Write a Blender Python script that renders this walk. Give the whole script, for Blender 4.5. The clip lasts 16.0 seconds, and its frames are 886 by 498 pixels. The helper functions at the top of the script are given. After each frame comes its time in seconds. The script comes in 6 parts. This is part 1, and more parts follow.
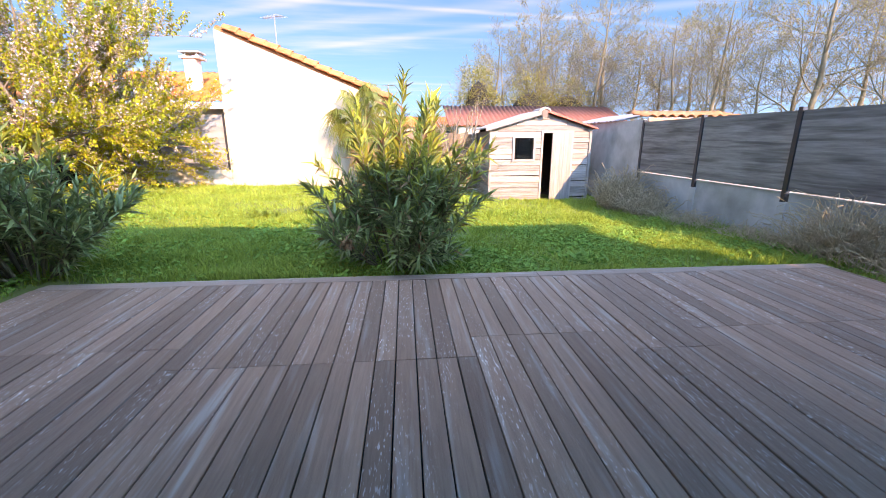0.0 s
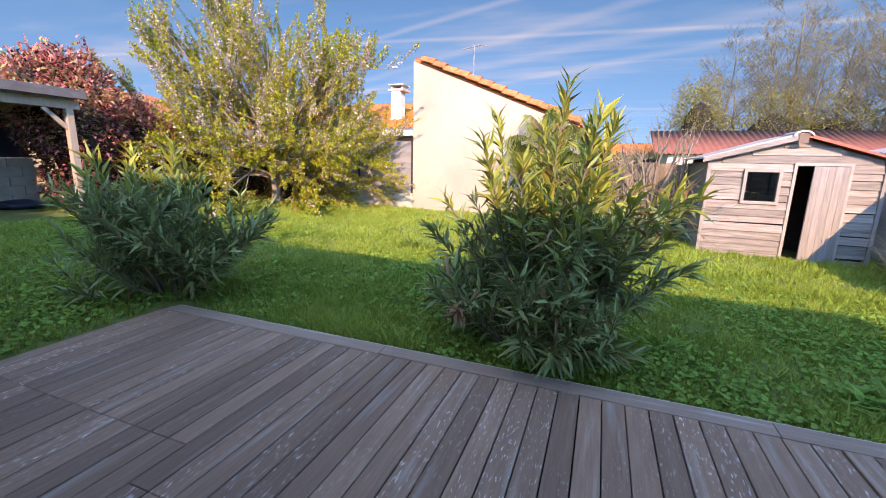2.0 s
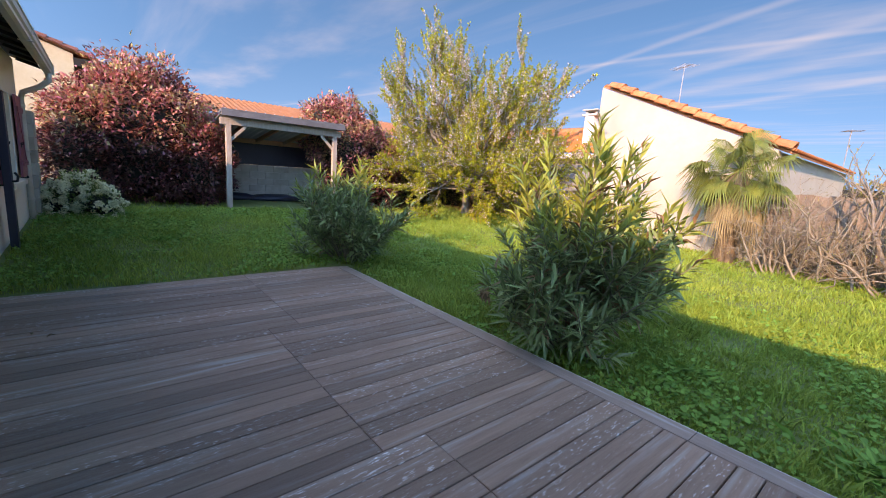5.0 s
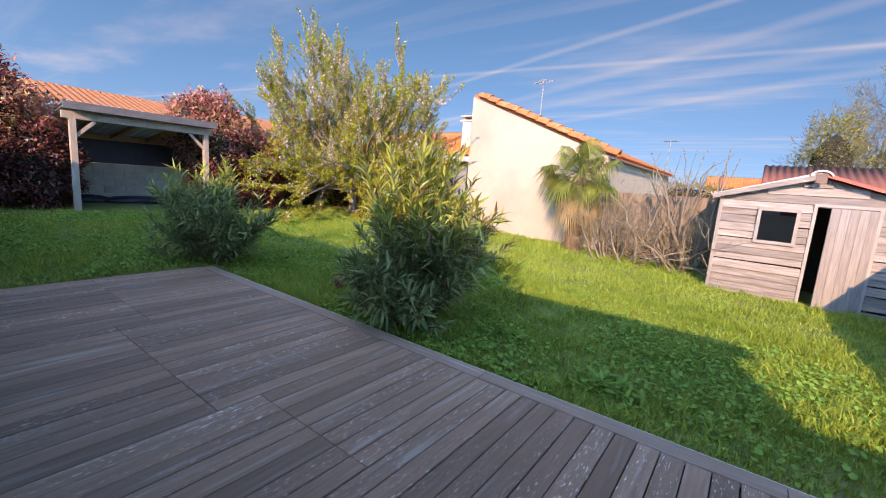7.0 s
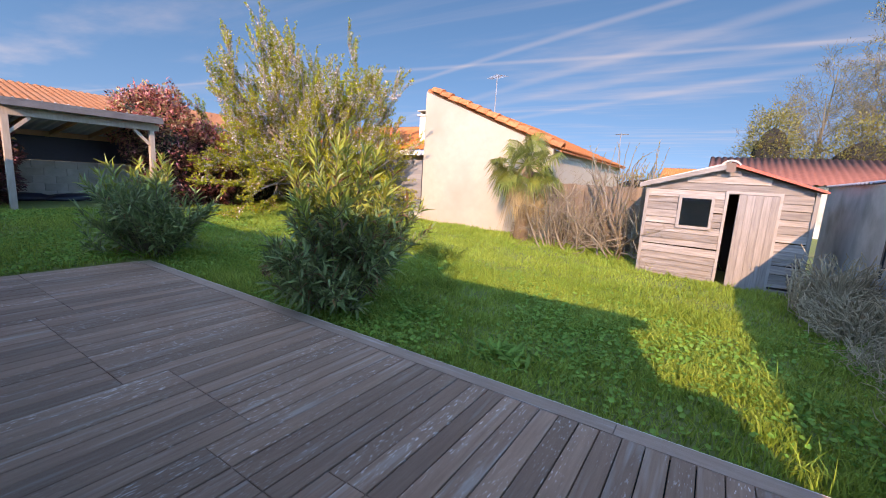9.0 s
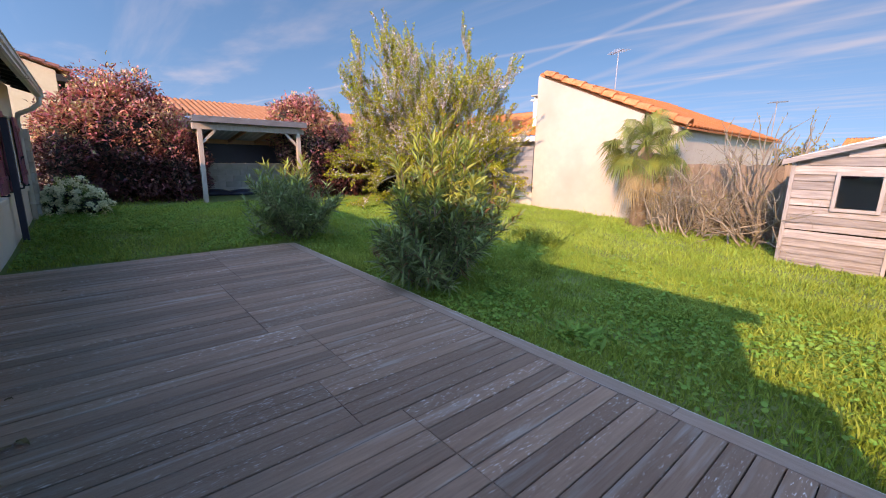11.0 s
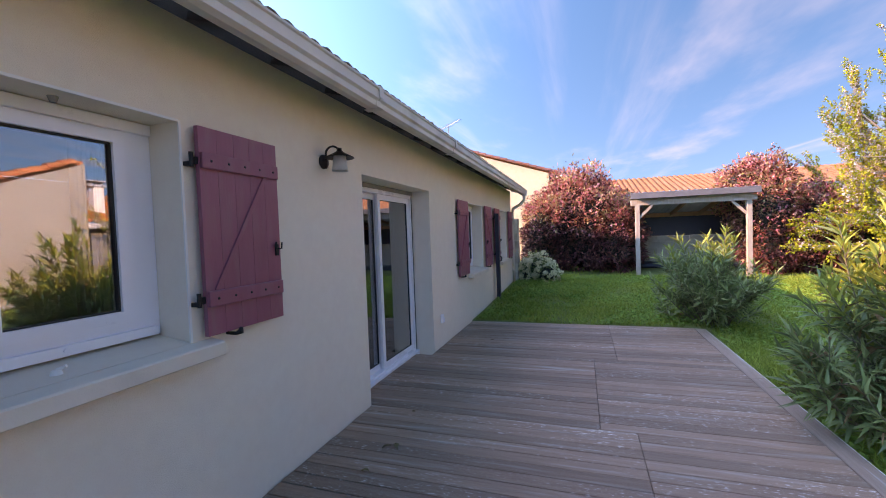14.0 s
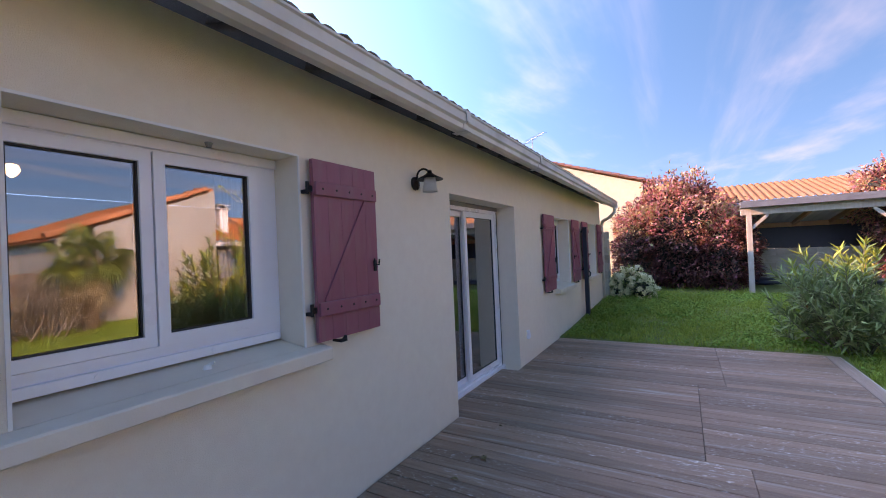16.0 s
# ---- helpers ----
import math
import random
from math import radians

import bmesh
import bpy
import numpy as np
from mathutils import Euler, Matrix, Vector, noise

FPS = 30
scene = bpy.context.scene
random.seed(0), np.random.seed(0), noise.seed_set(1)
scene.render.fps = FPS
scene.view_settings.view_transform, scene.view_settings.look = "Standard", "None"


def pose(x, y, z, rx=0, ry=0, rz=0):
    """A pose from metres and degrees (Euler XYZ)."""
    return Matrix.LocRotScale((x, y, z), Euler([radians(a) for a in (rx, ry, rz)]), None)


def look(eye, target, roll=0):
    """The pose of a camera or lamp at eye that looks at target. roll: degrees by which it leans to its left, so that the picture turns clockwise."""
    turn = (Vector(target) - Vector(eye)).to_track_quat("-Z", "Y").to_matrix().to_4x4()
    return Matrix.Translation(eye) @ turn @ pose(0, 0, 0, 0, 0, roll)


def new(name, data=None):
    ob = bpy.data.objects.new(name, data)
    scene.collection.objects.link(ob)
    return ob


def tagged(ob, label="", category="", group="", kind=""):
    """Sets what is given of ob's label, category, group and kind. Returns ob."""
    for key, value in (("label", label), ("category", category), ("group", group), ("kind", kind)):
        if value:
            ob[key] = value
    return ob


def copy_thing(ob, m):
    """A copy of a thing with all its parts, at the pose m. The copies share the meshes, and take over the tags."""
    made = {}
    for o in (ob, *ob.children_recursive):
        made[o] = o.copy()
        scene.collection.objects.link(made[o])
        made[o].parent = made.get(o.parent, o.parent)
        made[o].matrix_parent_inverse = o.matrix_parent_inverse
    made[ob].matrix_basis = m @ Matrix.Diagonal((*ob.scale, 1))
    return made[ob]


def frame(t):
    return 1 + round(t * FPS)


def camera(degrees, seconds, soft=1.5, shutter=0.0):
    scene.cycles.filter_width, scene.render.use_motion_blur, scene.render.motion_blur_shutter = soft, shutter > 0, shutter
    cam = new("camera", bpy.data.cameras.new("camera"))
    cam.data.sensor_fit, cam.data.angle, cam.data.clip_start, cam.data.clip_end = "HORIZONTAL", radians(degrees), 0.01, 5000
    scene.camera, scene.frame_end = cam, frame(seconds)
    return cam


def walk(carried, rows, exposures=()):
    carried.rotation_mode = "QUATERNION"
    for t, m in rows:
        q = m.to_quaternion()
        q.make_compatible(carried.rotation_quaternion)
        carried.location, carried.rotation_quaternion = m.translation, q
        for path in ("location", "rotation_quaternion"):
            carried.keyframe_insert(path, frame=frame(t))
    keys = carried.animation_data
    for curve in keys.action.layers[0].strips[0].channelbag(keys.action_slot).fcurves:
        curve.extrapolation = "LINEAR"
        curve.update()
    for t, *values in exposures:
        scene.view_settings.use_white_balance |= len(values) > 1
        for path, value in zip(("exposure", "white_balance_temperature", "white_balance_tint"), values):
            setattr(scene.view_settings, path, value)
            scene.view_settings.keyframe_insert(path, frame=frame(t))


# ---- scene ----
cam = camera(94.2, 16.0, soft=1.0)
PATH = [
    (0, (0.026, 0.335, 1.323), (0.2, 2.26, 0.809), -0.0),
    (0.5, (0.093, 0.713, 1.339), (0.13, 2.649, 0.839), 0.0),
    (1, (0.125, 1.082, 1.377), (-0.008, 3.019, 0.899), 0.4),
    (1.5, (0.174, 1.453, 1.405), (-0.171, 3.371, 0.957), 0.9),
    (2, (0.331, 1.687, 1.385), (-0.362, 3.518, 0.977), 1.4),
    (2.5, (0.549, 1.755, 1.409), (-0.524, 3.398, 1.024), 2.0),
    (3, (0.855, 1.671, 1.429), (-0.522, 3.075, 1.063), 1.8),
    (5.5, (2.283, 1.602, 1.426), (0.773, 2.863, 1.066), 4.1),
    (6, (2.475, 1.581, 1.429), (1.055, 2.946, 1.08), 4.2),
    (6.5, (2.66, 1.544, 1.435), (1.358, 3.024, 1.095), 4.3),
    (7, (2.837, 1.579, 1.458), (1.662, 3.166, 1.136), 4.2),
    (7.5, (3.049, 1.656, 1.465), (1.987, 3.323, 1.156), 4.1),
    (8, (3.194, 1.663, 1.456), (2.209, 3.376, 1.146), 4.0),
    (10.5, (3.938, 1.632, 1.477), (2.562, 3.023, 1.064), 1.6),
    (11, (4.005, 1.615, 1.509), (2.516, 2.882, 1.087), 1.0),
    (11.5, (4.063, 1.771, 1.544), (2.448, 2.877, 1.132), 0.7),
    (12, (3.958, 1.966, 1.52), (2.193, 2.832, 1.15), 0.3),
    (12.5, (3.819, 2.156, 1.527), (1.913, 2.682, 1.228), -0.4),
    (13, (3.768, 2.315, 1.541), (1.783, 2.427, 1.327), -1.1),
    (13.5, (3.831, 2.485, 1.565), (1.858, 2.185, 1.432), -1.7),
    (14, (3.906, 2.543, 1.606), (2.013, 1.901, 1.535), -2.1),
    (14.5, (3.945, 2.545, 1.621), (2.151, 1.662, 1.602), -2.5),
    (15, (3.996, 2.543, 1.628), (2.273, 1.529, 1.645), -2.8),
    (15.5, (4.022, 2.559, 1.632), (2.325, 1.501, 1.66), -2.7),
    (16, (4.013, 2.565, 1.623), (2.285, 1.558, 1.637), -2.5),
]
walk(cam, [(t, look(eye, target, roll)) for t, eye, target, roll in PATH],
     exposures=[(t, e + 1.60, k + 150, g + 3) for t, e, k, g in (
         (0, 0.86, 11200, 35), (0.5, 0.62, 11000, 34), (1.0, 0.34, 10600, 33), (2.0, 0.18, 10300, 33), (3.0, 0.16, 10400, 34), (5.5, 0.20, 10500, 34), (6.5, 0.12, 10400, 33),
         (8.0, 0.02, 10400, 33), (11.5, 0.12, 11000, 37), (13.0, 0.55, 11300, 42), (16.0, 0.70, 11300, 46))])

# ---- light ----
SUN = Vector((0.81, -2.1, 1.0)).normalized()
world = bpy.data.worlds.new("sky")
scene.world = world
world.use_nodes = True


def build_sky():
    nt = world.node_tree
    nt.nodes.clear()
    N, L = nt.nodes.new, nt.links.new
    sky = N("ShaderNodeTexSky")
    sky.sky_type, sky.sun_disc = "NISHITA", False
    sky.sun_elevation = math.asin(SUN.z)
    sky.sun_rotation = math.atan2(SUN.x, SUN.y)
    sky.altitude = 900.0
    sky.air_density, sky.dust_density, sky.ozone_density = 1.0, 0.1, 2.5
    tc = N("ShaderNodeTexCoord")
    sep = N("ShaderNodeSeparateXYZ")
    L(tc.outputs["Generated"], sep.inputs[0])

    def m(op, a, b=None, clamp=False):
        n = N("ShaderNodeMath")
        n.operation, n.use_clamp = op, clamp
        for k, v in enumerate((a, b)):
            if v is None:
                continue
            if isinstance(v, (int, float)):
                n.inputs[k].default_value = v
            else:
                L(v, n.inputs[k])
        return n.outputs[0]
    # the clear band above the horizon
    lift = N("ShaderNodeCombineXYZ")
    L(sep.outputs[0], lift.inputs[0]), L(sep.outputs[1], lift.inputs[1])
    L(m("ADD", m("MULTIPLY", m("MAXIMUM", sep.outputs[2], 0.0), 0.9), 0.25), lift.inputs[2])
    L(lift.outputs[0], sky.inputs["Vector"])
    zz = m("MAXIMUM", sep.outputs[2], 0.03)
    px, py = m("DIVIDE", sep.outputs[0], zz), m("DIVIDE", sep.outputs[1], zz)
    comb = N("ShaderNodeCombineXYZ")
    L(px, comb.inputs[0]), L(py, comb.inputs[1])

    def cirrus(angle, sx, sy, lo, hi, detail=6.0):
        mp = N("ShaderNodeMapping")
        mp.inputs["Rotation"].default_value = (0, 0, radians(angle))
        mp.inputs["Scale"].default_value = (sx, sy, 1)
        L(comb.outputs[0], mp.inputs[0])
        nz = N("ShaderNodeTexNoise")
        nz.inputs["Scale"].default_value, nz.inputs["Detail"].default_value = 1.0, detail
        nz.inputs["Roughness"].default_value = 0.55
        L(mp.outputs[0], nz.inputs["Vector"])
        mr = N("ShaderNodeMapRange")
        mr.interpolation_type = "SMOOTHSTEP"
        mr.inputs[1].default_value, mr.inputs[2].default_value = lo, hi
        L(nz.outputs["Fac"], mr.inputs[0])
        return mr.outputs[0]
    soft = cirrus(20, 0.35, 0.8, 0.48, 0.78)
    streaks = cirrus(24, 0.14, 1.7, 0.52, 0.8)
    warp = N("ShaderNodeTexNoise")
    warp.inputs["Scale"].default_value = 0.9
    L(comb.outputs[0], warp.inputs["Vector"])
    wob = m("MULTIPLY", m("SUBTRACT", warp.outputs["Fac"], 0.5), 0.12)

    def trail(p0, p1, width):
        d = (Vector(p1) - Vector(p0)).normalized()
        n = Vector((-d.y, d.x))
        dist = m("ADD", m("ADD", m("MULTIPLY", px, n.x), m("MULTIPLY", py, n.y)), -n.dot(Vector(p0)))
        dist = m("ABSOLUTE", m("ADD", dist, wob))
        mr = N("ShaderNodeMapRange")
        mr.interpolation_type = "SMOOTHSTEP"
        mr.inputs[1].default_value, mr.inputs[2].default_value = width, 0.0
        L(dist, mr.inputs[0])
        return m("MULTIPLY", mr.outputs[0], m("ADD", m("MULTIPLY", streaks, 0.8), 0.6))
    t1 = trail((-2.67, 3.6), (-0.29, 2.62), 0.075)
    t2 = trail((-1.16, 3.45), (0.3, 3.64), 0.09)
    t3 = trail((-2.4, 6.0), (0.08, 4.55), 0.2)
    t4 = trail((-2.2, 4.9), (0.2, 3.75), 0.22)
    t5 = trail((-1.9, 4.2), (0.2, 2.95), 0.14)
    ahead = m("GREATER_THAN", py, 0.5)
    cloud = m("ADD", m("MULTIPLY", soft, 0.36), m("MULTIPLY", streaks, 0.22))
    tr = m("MULTIPLY", m("ADD", m("ADD", m("MULTIPLY", t1, 0.32), m("MULTIPLY", t2, 0.3)), m("MULTIPLY", m("ADD", t3, m("ADD", t4, t5)), 0.24)), ahead)
    cloud = m("ADD", cloud, tr)
    haze = N("ShaderNodeMapRange")
    haze.inputs[1].default_value, haze.inputs[2].default_value = 0.22, 0.0
    haze.inputs[3].default_value, haze.inputs[4].default_value = 0.0, 0.03
    L(sep.outputs[2], haze.inputs[0])
    cloud = m("MINIMUM", m("ADD", cloud, haze.outputs[0]), 0.9)
    hsv = N("ShaderNodeHueSaturation")
    hsv.inputs["Hue"].default_value = 0.498
    hsv.inputs["Saturation"].default_value, hsv.inputs["Value"].default_value = SKY_SAT, SKY_VAL
    L(sky.outputs[0], hsv.inputs["Color"])
    mix = N("ShaderNodeMix")
    mix.data_type = "RGBA"
    L(cloud, mix.inputs["Factor"]), L(hsv.outputs[0], mix.inputs[6])
    mix.inputs[7].default_value = CLOUD
    # added gain brightens the sky smoothly towards the sun, to lift the shade
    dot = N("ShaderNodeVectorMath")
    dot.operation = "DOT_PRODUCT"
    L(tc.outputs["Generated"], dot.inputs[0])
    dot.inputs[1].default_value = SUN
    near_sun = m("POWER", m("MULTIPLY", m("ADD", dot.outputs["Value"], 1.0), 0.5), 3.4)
    fill_gain = N("ShaderNodeVectorMath")
    fill_gain.operation = "SCALE"
    L(mix.outputs[2], fill_gain.inputs[0])
    L(m("ADD", m("MULTIPLY", near_sun, SKY_FILL), 1.0), fill_gain.inputs["Scale"])
    bg, out = N("ShaderNodeBackground"), N("ShaderNodeOutputWorld")
    bg.inputs["Strength"].default_value = 0.15
    L(fill_gain.outputs[0], bg.inputs[0]), L(bg.outputs[0], out.inputs[0])


SKY_SAT, SKY_VAL, CLOUD, SKY_FILL = 1.30, 0.54, (1.48, 1.76, 2.16, 1), 7.6
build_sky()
sun_data = bpy.data.lights.new("sun", "SUN")
sun_data.energy, sun_data.angle, sun_data.color = 2.3, radians(0.53), (1.0, 0.92, 0.80)
sun = new("sun", sun_data)
sun.matrix_world = look(SUN * 50, (0, 0, 0))


# ---- materials ----
def mat(name, c1, c2, scale=6.0, rough=0.8, bump=0.2, bscale=60.0, metal=0.0, stretch=(1, 1, 1), rnd=0.0, dirt=None,
        dirt_scale=1.2, dirt_lo=0.5, dirt_hi=0.75, island=0.0, hue=0.0, spec=0.5, trans=0.0, coat=0.0, flakes=None):
    """Two tones mixed by grain noise, a third tone as large stains, and fine relief."""
    ma = bpy.data.materials.new(name)
    ma.use_nodes = True
    nt = ma.node_tree
    N, L = nt.nodes.new, nt.links.new
    bsdf = nt.nodes["Principled BSDF"]
    tc, mp, oi = N("ShaderNodeTexCoord"), N("ShaderNodeMapping"), N("ShaderNodeObjectInfo")
    mp.inputs["Scale"].default_value = stretch
    off = N("ShaderNodeMath")
    off.operation = "MULTIPLY"
    off.inputs[1].default_value = 91.0
    L(oi.outputs["Random"], off.inputs[0])
    L(off.outputs[0], mp.inputs["Location"])
    L(tc.outputs["Object"], mp.inputs[0])
    n1 = N("ShaderNodeTexNoise")
    n1.inputs["Scale"].default_value, n1.inputs["Detail"].default_value = scale, 8
    n1.inputs["Roughness"].default_value = 0.65
    L(mp.outputs[0], n1.inputs["Vector"])
    r1 = N("ShaderNodeMapRange")
    r1.inputs[1].default_value, r1.inputs[2].default_value = 0.3, 0.7
    L(n1.outputs["Fac"], r1.inputs[0])
    mix = N("ShaderNodeMix")
    mix.data_type = "RGBA"
    mix.inputs[6].default_value, mix.inputs[7].default_value = (*c1, 1), (*c2, 1)
    L(r1.outputs[0], mix.inputs["Factor"])
    col = mix.outputs[2]
    if dirt:
        n2 = N("ShaderNodeTexNoise")
        n2.inputs["Scale"].default_value, n2.inputs["Detail"].default_value = dirt_scale, 6
        L(mp.outputs[0], n2.inputs["Vector"])
        r2 = N("ShaderNodeMapRange")
        r2.inputs[1].default_value, r2.inputs[2].default_value = dirt_lo, dirt_hi
        L(n2.outputs["Fac"], r2.inputs[0])
        mx = N("ShaderNodeMix")
        mx.data_type = "RGBA"
        L(r2.outputs[0], mx.inputs["Factor"]), L(col, mx.inputs[6])
        mx.inputs[7].default_value = (*dirt, 1)
        col = mx.outputs[2]
    if flakes:
        mq = N("ShaderNodeMapping")
        mq.inputs["Scale"].default_value = (2.0, 0.36, 2.0)
        L(off.outputs[0], mq.inputs["Location"]), L(tc.outputs["Object"], mq.inputs[0])
        vals = []
        for sc, lo, hi in ((58.0, 0.605, 0.655), (1.7, 0.46, 0.66)):
            nq = N("ShaderNodeTexNoise")
            nq.inputs["Scale"].default_value, nq.inputs["Detail"].default_value = sc, 5
            L(mq.outputs[0], nq.inputs["Vector"])
            rq = N("ShaderNodeMapRange")
            rq.inputs[1].default_value, rq.inputs[2].default_value = lo, hi
            L(nq.outputs["Fac"], rq.inputs[0])
            vals.append(rq.outputs[0])
        mu = N("ShaderNodeMath")
        mu.operation = "MULTIPLY"
        L(vals[0], mu.inputs[0]), L(vals[1], mu.inputs[1])
        mf = N("ShaderNodeMix")
        mf.data_type = "RGBA"
        L(mu.outputs[0], mf.inputs["Factor"]), L(col, mf.inputs[6])
        mf.inputs[7].default_value = (*flakes, 1)
        col = mf.outputs[2]
    if rnd or island or hue:
        hs = N("ShaderNodeHueSaturation")
        if island:
            src = N("ShaderNodeNewGeometry").outputs["Random Per Island"]
        else:
            src = oi.outputs["Random"]
        amount = island or rnd
        mr = N("ShaderNodeMapRange")
        mr.inputs[3].default_value, mr.inputs[4].default_value = 1 - amount, 1 + amount
        L(src, mr.inputs[0]), L(mr.outputs[0], hs.inputs["Value"])
        if hue:
            w = N("ShaderNodeTexWhiteNoise")
            w.noise_dimensions = "1D"
            L(src, w.inputs["W"])
            mh = N("ShaderNodeMapRange")
            mh.inputs[3].default_value, mh.inputs[4].default_value = 0.5 - hue, 0.5 + hue
            L(w.outputs["Value"], mh.inputs[0]), L(mh.outputs[0], hs.inputs["Hue"])
        L(col, hs.inputs["Color"])
        col = hs.outputs[0]
    L(col, bsdf.inputs["Base Color"])
    bsdf.inputs["Metallic"].default_value = metal
    bsdf.inputs["Specular IOR Level"].default_value = spec
    rr = N("ShaderNodeMapRange")
    rr.inputs[3].default_value, rr.inputs[4].default_value = max(rough - 0.1, 0.02), min(rough + 0.1, 1)
    L(n1.outputs["Fac"], rr.inputs[0]), L(rr.outputs[0], bsdf.inputs["Roughness"])
    if coat:
        bsdf.inputs["Coat Weight"].default_value = coat
    if bump:
        n3 = N("ShaderNodeTexNoise")
        n3.inputs["Scale"].default_value, n3.inputs["Detail"].default_value = bscale, 4
        L(mp.outputs[0], n3.inputs["Vector"])
        bp = N("ShaderNodeBump")
        bp.inputs["Strength"].default_value, bp.inputs["Distance"].default_value = bump, 0.01
        L(n3.outputs["Fac"], bp.inputs["Height"]), L(bp.outputs[0], bsdf.inputs["Normal"])
    if trans:
        out = nt.nodes["Material Output"]
        tl, ad = N("ShaderNodeBsdfTranslucent"), N("ShaderNodeMixShader")
        L(col, tl.inputs["Color"])
        ad.inputs[0].default_value = trans
        L(bsdf.outputs[0], ad.inputs[1]), L(tl.outputs[0], ad.inputs[2]), L(ad.outputs[0], out.inputs[0])
    return ma


def glass(name, tint=(0.9, 0.93, 0.92), gain=2.0):
    ma = bpy.data.materials.new(name)
    ma.use_nodes = True
    nt = ma.node_tree
    N, L = nt.nodes.new, nt.links.new
    nt.nodes.remove(nt.nodes["Principled BSDF"])
    fr, tr, gl, mx = N("ShaderNodeFresnel"), N("ShaderNodeBsdfTransparent"), N("ShaderNodeBsdfGlossy"), N("ShaderNodeMixShader")
    fr.inputs[0].default_value = 1.52
    tr.inputs[0].default_value = (*tint, 1)
    gl.inputs["Roughness"].default_value = 0.0
    k = N("ShaderNodeMath")
    k.operation, k.use_clamp = "MULTIPLY", True
    k.inputs[1].default_value = gain
    L(fr.outputs[0], k.inputs[0]), L(k.outputs[0], mx.inputs[0])
    L(tr.outputs[0], mx.inputs[1]), L(gl.outputs[0], mx.inputs[2]), L(mx.outputs[0], nt.nodes["Material Output"].inputs[0])
    return ma


def glow(name, colour, strength):
    ma = bpy.data.materials.new(name)
    ma.use_nodes = True
    b = ma.node_tree.nodes["Principled BSDF"]
    b.inputs["Base Color"].default_value = (*colour, 1)
    b.inputs["Emission Color"].default_value = (*colour, 1)
    b.inputs["Emission Strength"].default_value = strength
    return ma


M_RENDER = mat("cream_render", (0.85, 0.735, 0.60), (0.895, 0.785, 0.645), 9, 0.9, 0.35, 220, dirt=(0.80, 0.70, 0.58), dirt_scale=0.6)
M_SILL = mat("sill_stone", (0.78, 0.67, 0.55), (0.84, 0.73, 0.60), 12, 0.7, 0.15, 150, dirt=(0.70, 0.60, 0.49), dirt_scale=3)
M_PVC = mat("white_pvc", (0.80, 0.82, 0.86), (0.84, 0.86, 0.89), 3, 0.3, 0.02, 40)
M_BEAD = mat("corner_bead", (0.82, 0.80, 0.75), (0.86, 0.84, 0.79), 8, 0.5, 0.05)
M_GASKET = mat("black_gasket", (0.02, 0.02, 0.022), (0.03, 0.03, 0.03), 8, 0.6, 0.0)
M_GLASS = glass("window_glass", gain=4.2)
M_SHUT = mat("plum_paint", (0.33, 0.08, 0.12), (0.38, 0.10, 0.145), 3, 0.38, 0.12, 30, stretch=(6, 6, 1), rnd=0.05, dirt=(0.34, 0.12, 0.15), dirt_scale=2.5)
M_IRON = mat("black_iron", (0.012, 0.012, 0.013), (0.03, 0.028, 0.027), 20, 0.5, 0.3, 120, metal=0.5)
M_LAMP = mat("bronze_lamp", (0.03, 0.022, 0.02), (0.06, 0.04, 0.035), 15, 0.45, 0.2, 90, metal=0.6)
M_FROST = mat("frosted_glass", (0.72, 0.70, 0.66), (0.8, 0.78, 0.74), 20, 0.35, 0.05, trans=0.4)
M_GUTTER = mat("grey_gutter", (0.62, 0.58, 0.53), (0.68, 0.64, 0.58), 4, 0.45, 0.04, 30, dirt=(0.40, 0.37, 0.33), dirt_scale=1.5)
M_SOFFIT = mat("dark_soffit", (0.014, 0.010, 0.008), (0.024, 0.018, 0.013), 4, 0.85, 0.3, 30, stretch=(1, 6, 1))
M_TILE = mat("terracotta_tile", (0.42, 0.11, 0.03), (0.56, 0.18, 0.055), 3, 0.85, 0.3, 40, dirt=(0.40, 0.15, 0.07), dirt_scale=0.8, island=0.12)
M_TILE_RAKE = mat("rake_tile_clay", (0.42, 0.10, 0.03), (0.56, 0.21, 0.085), 5, 0.85, 0.3, 40, rnd=0.2)
M_TILE_DULL = mat("dull_clay_tile", (0.30, 0.11, 0.05), (0.40, 0.165, 0.08), 3, 0.85, 0.3, 40, dirt=(0.30, 0.15, 0.09), dirt_scale=0.8)
M_TRIM = mat("pale_wood_trim", (0.27, 0.235, 0.21), (0.37, 0.33, 0.30), 4, 0.8, 0.3, 50, rnd=0.1)
M_BROWN_FENCE = mat("brown_fence_board", (0.16, 0.11, 0.075), (0.24, 0.17, 0.12), 4, 0.85, 0.3, 50, stretch=(8, 8, 0.7), rnd=0.2)
M_TILE_DARK = mat("brown_tile", (0.13, 0.085, 0.065), (0.20, 0.13, 0.10), 5, 0.85, 0.3, 40, rnd=0.2)
M_TILE_RED = mat("red_tile", (0.21, 0.065, 0.045), (0.29, 0.10, 0.07), 4, 0.8, 0.3, 40, rnd=0.15)
M_PLANK = mat("weathered_deck", (0.305, 0.156, 0.104), (0.45, 0.255, 0.175), 5, 0.55, 0.45, 70, stretch=(9, 0.55, 9), rnd=0.26, dirt=(0.47, 0.37, 0.31), dirt_scale=2.2, dirt_lo=0.56, dirt_hi=0.74, flakes=(0.86, 0.80, 0.75))
